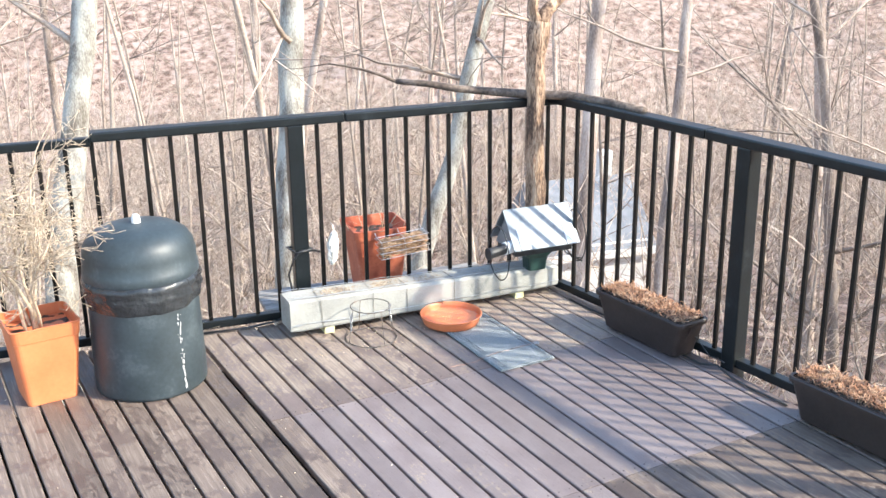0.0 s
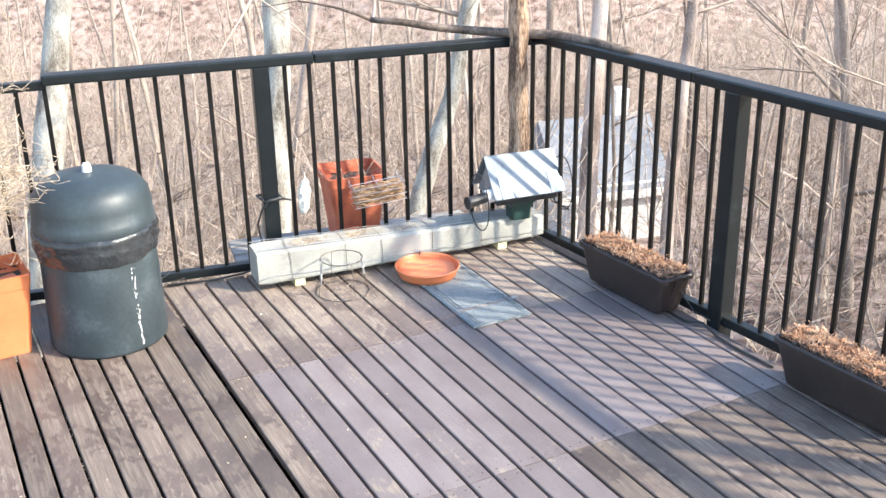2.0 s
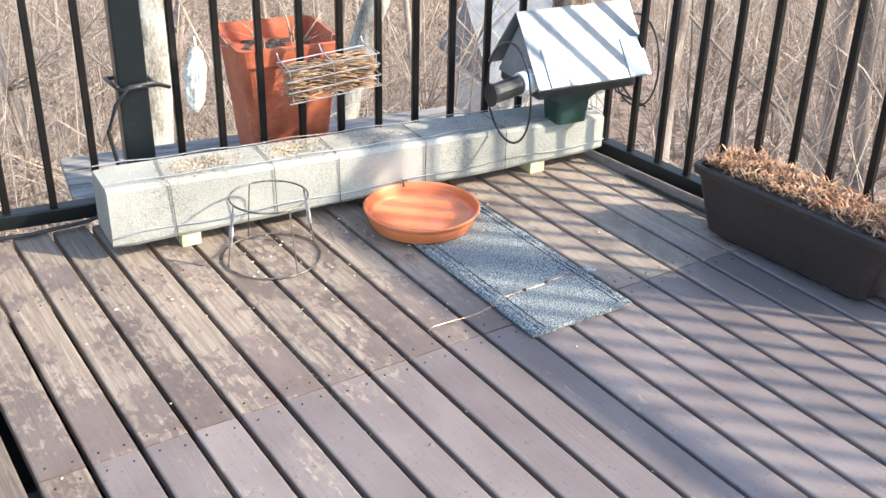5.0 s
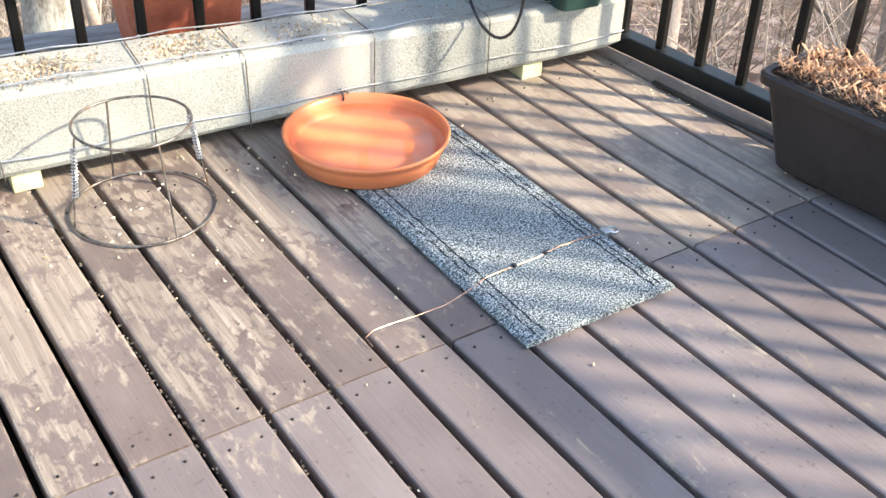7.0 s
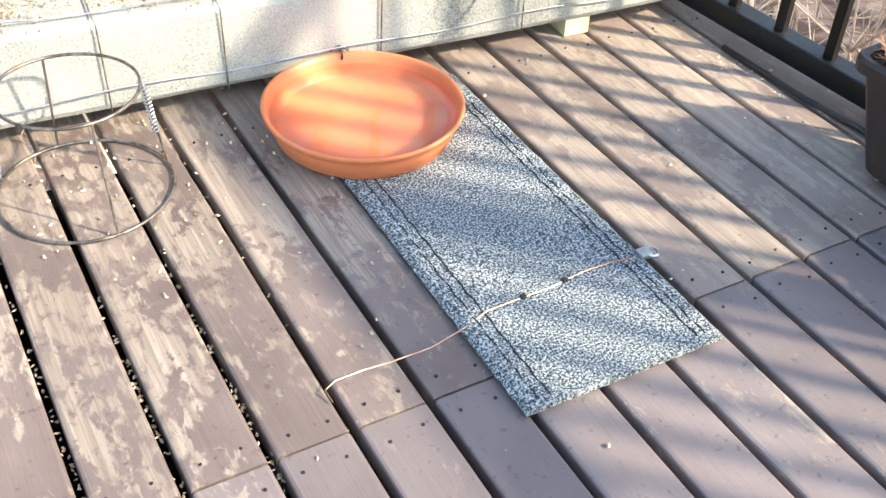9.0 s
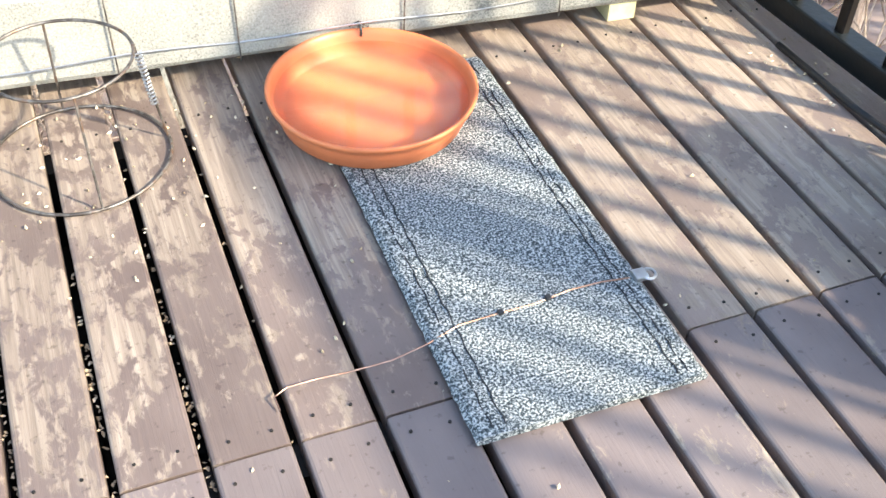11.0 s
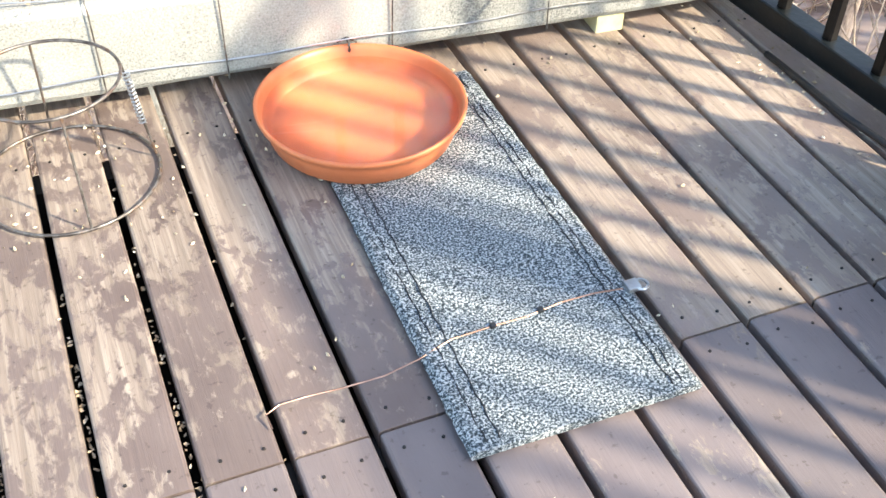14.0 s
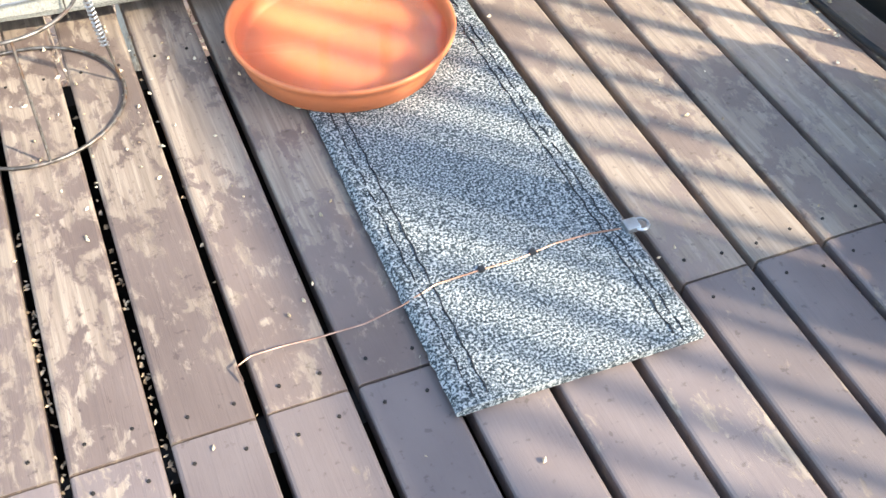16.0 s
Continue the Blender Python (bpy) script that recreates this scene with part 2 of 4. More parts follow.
M_PLANTER = material("dark_brown_plastic", [(0.3, (0.02448, 0.01632, 0.0136)), (0.7, (0.0408, 0.02856, 0.02448)), (0.85, (0.0952, 0.0748, 0.068))], scale=6, rough=0.45, bump=0.08)
M_LITTER = material("dried_plant_litter", [(0.3, (0.26, 0.115, 0.06)), (0.5, (0.44, 0.235, 0.13)), (0.75, (0.60, 0.41, 0.26))], scale=30, rough=0.9, random_tone=0.5, island=True)
M_BIN = material("slate_grey_plastic", [(0.3, (0.0246, 0.03444, 0.03936)), (0.55, (0.03772, 0.05084, 0.0574)), (0.75, (0.0738, 0.0902, 0.0984))], scale=7, rough=0.47, bump=0.06, bump_scale=60, fine=0.2)
M_BAG = material("black_bin_liner", [(0.3, (0.02, 0.022, 0.024)), (0.7, (0.04, 0.044, 0.048))], scale=12, rough=0.2, bump=0.8, bump_scale=28)
M_DROPPING = material("white_droppings", [(0.3, (0.62, 0.60, 0.56)), (0.7, (0.80, 0.78, 0.74))], scale=40, rough=0.8)
M_STITCH = material("black_stitching", [(0.3, (0.012, 0.013, 0.016)), (0.7, (0.03, 0.032, 0.036))], scale=60)
M_WIRE = material("rusty_grey_wire", [(0.35, (0.10, 0.085, 0.075)), (0.55, (0.24, 0.22, 0.20)), (0.75, (0.22, 0.13, 0.085))], scale=30, rough=0.45, metal=0.7)
M_STEEL = material("galvanised_steel", [(0.3, (0.45, 0.45, 0.45)), (0.7, (0.66, 0.66, 0.65))], scale=50, rough=0.35, metal=0.9)
M_COPPER = material("copper_wire", [(0.3, (0.22, 0.125, 0.09)), (0.7, (0.36, 0.24, 0.19))], scale=40, rough=0.35, metal=0.8)
M_BLACK = material("black_plastic", [(0.3, (0.012, 0.012, 0.013)), (0.7, (0.03, 0.03, 0.032))], scale=20, rough=0.4)
M_GREEN = material("dark_green_plastic", [(0.3, (0.012, 0.035, 0.028)), (0.7, (0.025, 0.06, 0.05))], scale=15, rough=0.4)
M_ROOF = material("scuffed_clear_acrylic", [(0.3, (0.15, 0.175, 0.20)), (0.55, (0.20, 0.23, 0.255)), (0.75, (0.26, 0.285, 0.305))], scale=9, rough=0.32, metal=0.15, bump=0.1, fine=0.2)
M_WHITE = material("white_plastic", [(0.3, (0.70, 0.70, 0.69)), (0.7, (0.80, 0.80, 0.79))], scale=15, rough=0.4)
M_FLUFF = material("white_suet_fluff", [(0.3, (0.66, 0.62, 0.54)), (0.6, (0.80, 0.77, 0.70))], scale=60, rough=1.0, bump=1.0, bump_scale=90)
M_STRAW = material("straw_and_bark", [(0.3, (0.26, 0.15, 0.08)), (0.55, (0.46, 0.30, 0.18)), (0.75, (0.62, 0.46, 0.30))], scale=20, rough=0.9, random_tone=0.4, island=True)
M_SEED = material("scattered_bird_seed", [(0.3, (0.38, 0.27, 0.16)), (0.5, (0.62, 0.50, 0.33)), (0.7, (0.78, 0.70, 0.56))], scale=30, rough=0.8, random_tone=0.5, island=True)
M_SEED_DIRTY = material("dirty_seed_husks", [(0.3, (0.22, 0.155, 0.10)), (0.5, (0.40, 0.30, 0.20)), (0.7, (0.56, 0.46, 0.34))], scale=30, rough=0.85, random_tone=0.5, island=True)
M_BARK_BARE = material("peeled_tan_bark", [(0.36, (0.075, 0.045, 0.03)), (0.47, (0.22, 0.135, 0.085)), (0.58, (0.36, 0.24, 0.155)), (0.74, (0.47, 0.35, 0.25))], scale=8, stretch=(3, 3, 0.6), rough=0.85, bump=0.9, bump_scale=25, fine=0.4)
M_BARK_LICHEN = material("lichen_pale_bark", [(0.3, (0.1075, 0.08686, 0.06708)), (0.45, (0.2417, 0.221, 0.1875)), (0.58, (0.3758, 0.3621, 0.3156)), (0.75, (0.4429, 0.436, 0.3827))], scale=4.5, stretch=(2, 2, 0.8), rough=0.9, bump=0.7, bump_scale=18)
M_BARK = material("pale_grey_brown_bark", [(0.3, (0.15, 0.11, 0.088)), (0.5, (0.34, 0.265, 0.22)), (0.7, (0.50, 0.42, 0.36))], scale=3, stretch=(2, 2, 0.5), rough=0.9, bump=0.5, random_tone=0.35)
M_BARK_DARK = material("dark_brown_bark", [(0.3, (0.05, 0.036, 0.028)), (0.5, (0.12, 0.088, 0.068)), (0.7, (0.25, 0.19, 0.15))], scale=9, rough=0.9, bump=0.7, bump_scale=30)
M_TWIG = material("pale_twigs", [(0.3, (0.25, 0.19, 0.15)), (0.55, (0.44, 0.35, 0.28)), (0.75, (0.58, 0.49, 0.40))], scale=4, rough=0.85, random_tone=0.3)
M_SHRUB = material("bleached_dry_stems", [(0.3, (0.34, 0.25, 0.17)), (0.6, (0.55, 0.44, 0.32)), (0.8, (0.68, 0.58, 0.45))], scale=15, rough=0.85)
M_GROUND = material("fallen_leaf_litter", [(0.30, (0.105, 0.064, 0.048)), (0.43, (0.235, 0.152, 0.115)), (0.55, (0.335, 0.232, 0.183)), (0.70, (0.42, 0.317, 0.263))], scale=1.7, rough=0.95, bump=0.9, bump_scale=6, fine=0.7, fine_scale=2.6, detail=10)
M_ROOFING = material("grey_shingle", [(0.3, (0.17, 0.18, 0.20)), (0.7, (0.27, 0.28, 0.30))], scale=6, rough=0.9)
M_HOUSE = material("white_siding", [(0.3, (0.66, 0.65, 0.62)), (0.7, (0.80, 0.79, 0.76))], scale=3, rough=0.7)
M_GLASS_DARK = material("dark_window", [(0.3, (0.02, 0.024, 0.03)), (0.7, (0.05, 0.055, 0.06))], scale=2, rough=0.1)
M_SHELF = material("grey_weathered_plank", [(0.3, (0.15, 0.135, 0.12)), (0.55, (0.28, 0.26, 0.24)), (0.75, (0.38, 0.36, 0.33))], scale=6, stretch=(1, 6, 6), rough=0.85, bump=0.3)


def mat_carpet():
    m = material("speckled_carpet", [(0.36, (0.028, 0.038, 0.044)), (0.46, (0.105, 0.128, 0.138)), (0.54, (0.255, 0.279, 0.285)), (0.66, (0.51, 0.53, 0.53))],
                 scale=300, detail=6, rough=0.95, bump=0.6, bump_scale=300, fine=0.5, fine_scale=420)
    return m


M_CARPET = mat_carpet()


def mat_water():
    m = bpy.data.materials.new("clear_water")
    m.use_nodes = True
    b = m.node_tree.nodes["Principled BSDF"]
    b.inputs["Transmission Weight"].default_value = 0.94
    b.inputs["IOR"].default_value = 1.33
    b.inputs["Roughness"].default_value = 0.02
    b.inputs["Base Color"].default_value = (0.88, 0.78, 0.70, 1)
    return m


M_WATER = mat_water()

# ---------- ground, one sheet to the horizon ----------
OUT = Vector((0.42, 0.907, 0))


def ground_z(x, y):
    d = x * OUT.x + y * OUT.y
    n = noise.noise(Vector((x * 0.05, y * 0.05, 0))) * 1.2 + noise.noise(Vector((x * 0.25, y * 0.25, 3))) * 0.25
    if d < 1.5:
        z = -2.6
    elif d < 40:
        z = -2.6 - (d - 1.5) * 0.20
    else:
        z = -10.3 + max(0.0, d - 44) * 0.42
        z = min(z, 46 + (d - 46) * 0.02)
    return z + n * min(1.0, max(0.15, (d + 2) / 8))


def build_ground():
    n = 150
    xs = [math.copysign(abs(u) ** 2.2 * 700, u) for u in np.linspace(-1, 1, n)]
    verts = [(x, y, ground_z(x, y)) for y in xs for x in xs]
    faces = [(j * n + i, j * n + i + 1, (j + 1) * n + i + 1, (j + 1) * n + i) for j in range(n - 1) for i in range(n - 1)]
    g = raw("ground", verts, faces, M_GROUND, smooth=True)
    return tagged(g, "wooded hillside covered in pinkish tan fallen leaves", "ground", kind="structure")


build_ground()

# ---------- plan of the deck ----------
P = 0.097                       # board pitch
SIDE_X = 0.805                  # where the two railings meet
SIDE_LEAN = 0.078               # the side railing opens outwards towards the house
CAP_Z = 1.03


def rail_y(x):
    return 0.77 + 0.16 * (0.80 - x)


CORNER = Vector((SIDE_X, rail_y(SIDE_X), 0))


# ---------- railings ----------
def baluster_mesh():
    bm = bmesh.new()
    box(bm, (0, 0, 0.515), (0.019, 0.019, 0.96), 0.003, segs=1)
    me = bpy.data.meshes.new("baluster")
    bm.to_mesh(me)
    bm.free()
    me.materials.append(M_BALUSTER)
    return me


BALUSTER = baluster_mesh()


def railing(m, length, posts, balusters, label, cap_z=CAP_Z, cap_end=None):
    """Runs along +x of its own frame from 0 to length."""
    top = empty("railing", m, label, "railing", "deck railings")
    cap = cap_end or length
    for u, v in ((-0.04, 1.10), (1.1035, cap)):
        bm = bmesh.new()
        box(bm, ((u + v) / 2, 0, cap_z - 0.022), (v - u, 0.085, 0.044), 0.008)
        part("top_rail", bm, M_RAIL, top)
    if cap_end:
        bm = bmesh.new()
        box(bm, ((cap_end + length) / 2, 0, cap_z - 0.045), (length - cap_end, 0.05, 0.04), 0.006)
        part("top_rail", bm, M_RAIL, top, "lower thinner rail section")
    bm = bmesh.new()
    box(bm, (length / 2, 0, 0.035), (length, 0.045, 0.04), 0.004)
    part("bottom_rail", bm, M_RAIL, top)
    for x in posts:
        bm = bmesh.new()
        box(bm, (x, 0, (cap_z - 0.138) / 2), (0.075, 0.075, cap_z + 0.052), 0.006)
        part("post", bm, M_RAIL, top)
    for x in balusters:
        ob = new("baluster", BALUSTER)
        ob.parent = top
        ob.location = (x, 0, 0)
        ob.rotation_euler = (0, 0, random.uniform(-0.05, 0.05))
    return top


# back railing: local x runs from the corner to the outside left
BACK = Matrix.Translation(CORNER) @ Matrix.Rotation(math.pi - math.atan(0.16), 4, "Z")
POST_L = 1.345
back_b = [POST_L * (i + 1) / 12 for i in range(11)] + [0.012] + [POST_L + 0.115 * (i + 1) for i in range(15)]
back_rail = railing(BACK, 3.4, [POST_L, 3.1], back_b, "dark green-black metal railing with square balusters across the deck end", CAP_Z, 2.27)
SIDE = Matrix.Translation(CORNER) @ Matrix.Rotation(-math.pi / 2 + math.atan(SIDE_LEAN), 4, "Z")
POST_R = CORNER.y + 0.55
side_b = [POST_R * (i + 1) / 12 for i in range(11)] + [POST_R + 0.112 * (i + 1) for i in range(24)]
side_rail = railing(SIDE, 4.2, [POST_R, POST_R + 1.5, 4.1], side_b, "dark green-black metal railing with square balusters along the deck side", CAP_Z + 0.015)

# ---------- concrete trough on wooden blocks ----------
TR_A, TR_B = Vector((-0.685, 0.732, 0)), Vector((0.785, 0.634, 0))
TR_LEN = (TR_B - TR_A).length
TR_ANG = math.degrees(math.atan2(TR_B.y - TR_A.y, TR_B.x - TR_A.x))
TR_M = pose(TR_A.x, TR_A.y, 0, 0, 0, TR_ANG)


def trough_top(x):
    return 0.195 - 0.045 * x / TR_LEN


def build_trough():
    t = empty("concrete_trough", TR_M, "long rough pale concrete beam scattered with bird seed", "trough")
    bm = bmesh.new()
    secs = []
    k = 28
    for i in range(k + 1):
        x = TR_LEN * i / k
        h = trough_top(x)
        e = 0.004 if i in (0, k) else 0.0
        w = [noise.noise(Vector((x * 6, q, 2))) * 0.003 for q in range(6)]
        secs.append([(x, 0.006 + e + w[0], 0.036 + e), (x, 0.0 + e + w[1], 0.046), (x, 0.0 + e + w[2], h - 0.012), (x, 0.012 + e, h - e + w[3]),
                     (x, 0.148 - e, h - e + w[4]), (x, 0.16 - e, h - 0.012), (x, 0.16 - e, 0.036 + e)])
    loft(bm, secs)
    part("beam", bm, M_CONCRETE, t)
    for x in (0.17, 1.22):
        bm = bmesh.new()
        box(bm, (x + 0.025, 0.075, 0.018), (0.05, 0.13, 0.037), 0.002)
        part("foot_block", bm, M_BLOCK, t, "pale yellow wooden block")
    # long wires strapped round the beam
    for x in (0.15, 0.42, 0.60, 0.86, 1.12):
        h = trough_top(x)
        bm = bmesh.new()
        j = random.uniform(-0.01, 0.01)
        add_tube(bm, [(x + j, -0.004, 0.034), (x, -0.005, h - 0.004), (x - j, 0.006, h + 0.004), (x + j, 0.155, h + 0.004)], 0.0013, 5)
        part("strap_wire", bm, M_WIRE, t)
    for z, y in ((0.070, -0.005), (None, 0.02), (None, 0.145)):
        bm = bmesh.new()
        add_tube(bm, [(TR_LEN * i / 20, y + 0.002 * math.sin(i), (z + 0.004 * math.sin(i * 1.3)) if z else trough_top(TR_LEN * i / 20) + 0.007 + 0.003 * math.sin(i * 2)) for i in range(21)], 0.0014, 5)
        part("long_wire", bm, M_STEEL, t)
    return t


build_trough()


def flakes(name, spots, material_, label, category, size=(0.004, 0.009), m=None):
    """Many small grains: spots are (x, y, z, spread_x, spread_y, count)."""
    verts, faces = [], []
    rnd = random.Random(7)
    for x, y, z, sx, sy, count in spots:
        for _ in range(count):
            px, py = x + rnd.gauss(0, sx), y + rnd.gauss(0, sy)
            s = rnd.uniform(*size)
            a = rnd.uniform(0, 6.28)
            c, sn = math.cos(a), math.sin(a)
            i = len(verts)
            tz = rnd.uniform(0.2, 0.6) * s
            for u, v, w in ((-1, 0, 0.2), (0, -0.5, 0), (1, 0, 0.2), (0, 0.5, 0), (0, 0, 1)):
                verts.append((px + (u * c - v * sn) * s / 2, py + (u * sn + v * c) * s / 2, z + w * tz))
            faces += [(i, i + 1, i + 4), (i + 1, i + 2, i + 4), (i + 2, i + 3, i + 4), (i + 3, i, i + 4)]
    ob = raw(name, verts, faces, material_)
    if m is not None:
        ob.matrix_world = m
    return tagged(ob, label, category, kind="stuff")


flakes("bird_seed", [(0.22, 0.075, trough_top(0.22), 0.07, 0.028, 800), (0.48, 0.08, trough_top(0.48), 0.06, 0.028, 700), (0.72, 0.08, trough_top(0.72), 0.07, 0.028, 420), (1.0, 0.08, trough_top(1.0), 0.1, 0.03, 80)],
       M_SEED_DIRTY, "pale mixed bird seed and husks scattered along the concrete", "bird seed", m=TR_M)


# ---------- saucer with water ----------
def build_saucer():
    s = empty("plant_saucer", pose(0.070, 0.526, 0.0125), "orange plastic plant saucer holding shallow cloudy water", "saucer")
    s.scale = (1.0, 1.0, 0.92)
    bm = bmesh.new()
    lathe(bm, [(0, 0.0), (0.128, 0.0), (0.135, 0.004), (0.145, 0.034), (0.148, 0.044), (0.152, 0.046), (0.154, 0.054), (0.1515, 0.056), (0.1475, 0.053), (0.145, 0.045), (0.1415, 0.034), (0.132, 0.008), (0.127, 0.005), (0, 0.005)], 64)
    part("dish", bm, M_TERRA, s, smooth=True)
    bm = bmesh.new()
    lathe(bm, [(0, 0.037), (0.1420, 0.037)], 64)
    w = part("water", bm, M_WATER, s, "cloudy still water")
    w.visible_shadow = False
    bm = bmesh.new()
    add_tube(bm, ring_pts((0.03, 0.152, 0.052), 0.012, "x", 16), 0.0022, 6, True)
    add_tube(bm, [(0.045, 0.150, 0.03), (0.043, 0.147, 0.058), (0.030, 0.152, 0.066), (0.015, 0.156, 0.058)], 0.002, 6)
    part("clip", bm, M_WIRE, s, "twisted wire clip on the rim")


build_saucer()


# ---------- carpet mat ----------
def build_mat():
    m = empty("carpet_mat", pose(0.133, 0.27, 0, 0, 0, -0.5), "speckled grey and white carpet strip lying along the boards", "mat")
    bm = bmesh.new()
    lx, ly, k = 0.285, 0.69, 60
    secs = []
    for i in range(k + 1):
        y = -ly / 2 + ly * i / k
        e = 0.0025 * noise.noise(Vector((i * 0.9, 0, 5)))
        x0, x1 = -lx / 2 + e, lx / 2 + 0.003 * noise.noise(Vector((i * 0.8, 4, 5)))
        z = 0.0125 + 0.002 * noise.noise(Vector((i * 0.25, 2, 1)))
        secs.append([(x0, y, 0.002), (x0 - 0.002, y, 0.008), (x0 + 0.006, y, z + 0.002), (x0 + 0.05, y, z), (0, y, z + 0.001), (x1 - 0.05, y, z), (x1 - 0.006, y, z + 0.002), (x1 + 0.002, y, 0.008), (x1, y, 0.002)])
    loft(bm, secs)
    part("carpet", bm, M_CARPET, m)
    for x in (-0.122, -0.106, 0.110, 0.122):
        bm = bmesh.new()
        add_tube(bm, [(x + 0.0012 * math.sin(i * 1.7), -ly / 2 + 0.01 + (ly - 0.02) * i / 60, 0.0138 + 0.0012 * math.sin(i * 2.1)) for i in range(61)], 0.0011, 5)
        part("stitching", bm, M_STITCH, m, "line of black stitching")


build_mat()


# ---------- copper wire lying over the mat ----------
def build_wire():
    w = empty("copper_wire", pose(0, 0, 0), "bent copper wire with two black clips lying over the mat", "wire")
    bm = bmesh.new()
    ctrl = [(-0.20, 0.045, 0.003), (-0.202, 0.062, 0.008), (-0.185, 0.069, 0.010), (-0.15, 0.071, 0.008), (-0.11, 0.070, 0.006), (-0.06, 0.070, 0.006), (-0.015, 0.074, 0.013), (0.03, 0.088, 0.0145), (0.08, 0.090, 0.014),
            (0.13, 0.090, 0.014), (0.18, 0.097, 0.014), (0.225, 0.096, 0.0145), (0.262, 0.090, 0.015)]
    add_tube(bm, ctrl, 0.00115, 6)
    part("wire", bm, M_COPPER, w)
    for x, y in ((0.085, 0.090), (0.15, 0.093)):
        bm = bmesh.new()
        box(bm, (x, y, 0.015), (0.007, 0.007, 0.006), 0.001)
        part("clip", bm, M_BLACK, w)
    bm = bmesh.new()
    box(bm, (0.274, 0.088, 0.018), (0.018, 0.018, 0.008), 0.002)
    add_tube(bm, ring_pts((0.285, 0.085, 0.019), 0.009, "z", 14), 0.0022, 5, True)
    part("end_clip", bm, M_STEEL, w)


build_wire()


# ---------- wire stand ----------
def build_stand():
    s = empty("wire_stand", pose(-0.342, 0.570, 0), "rusty wire cage stand with two rings and sprung legs", "wire stand")
    for r, z, nm in ((0.122, 0.004, "bottom_ring"), (0.095, 0.165, "top_ring")):
        bm = bmesh.new()
        add_tube(bm, ring_pts((0, 0, z), r, "z", 48, 0.012), 0.0024, 6, True)
        part(nm, bm, M_WIRE, s, smooth=True)
    for a in (5, 95, 185, 275):
        c, sn = math.cos(radians(a)), math.sin(radians(a))
        bm = bmesh.new()
        add_tube(bm, [(0.122 * c, 0.122 * sn, 0.004), (0.112 * c, 0.112 * sn, 0.07), (0.097 * c, 0.097 * sn, 0.165)], 0.0019, 6)
        leg = part("leg", bm, M_WIRE, s)
        if a in (5, 185):
            bm = bmesh.new()
            pts = []
            for i in range(90):
                f = i / 89
                r = 0.118 - 0.018 * (0.35 + 0.6 * f)
                z = 0.06 + 0.09 * f
                t = f * 2 * math.pi * 15
                pts.append((r * c + 0.005 * math.cos(t), r * sn + 0.005 * math.sin(t), z))
            add_tube(bm, pts, 0.0013, 4)
            part("spring", bm, M_STEEL, leg, "coiled steel spring")


build_stand()


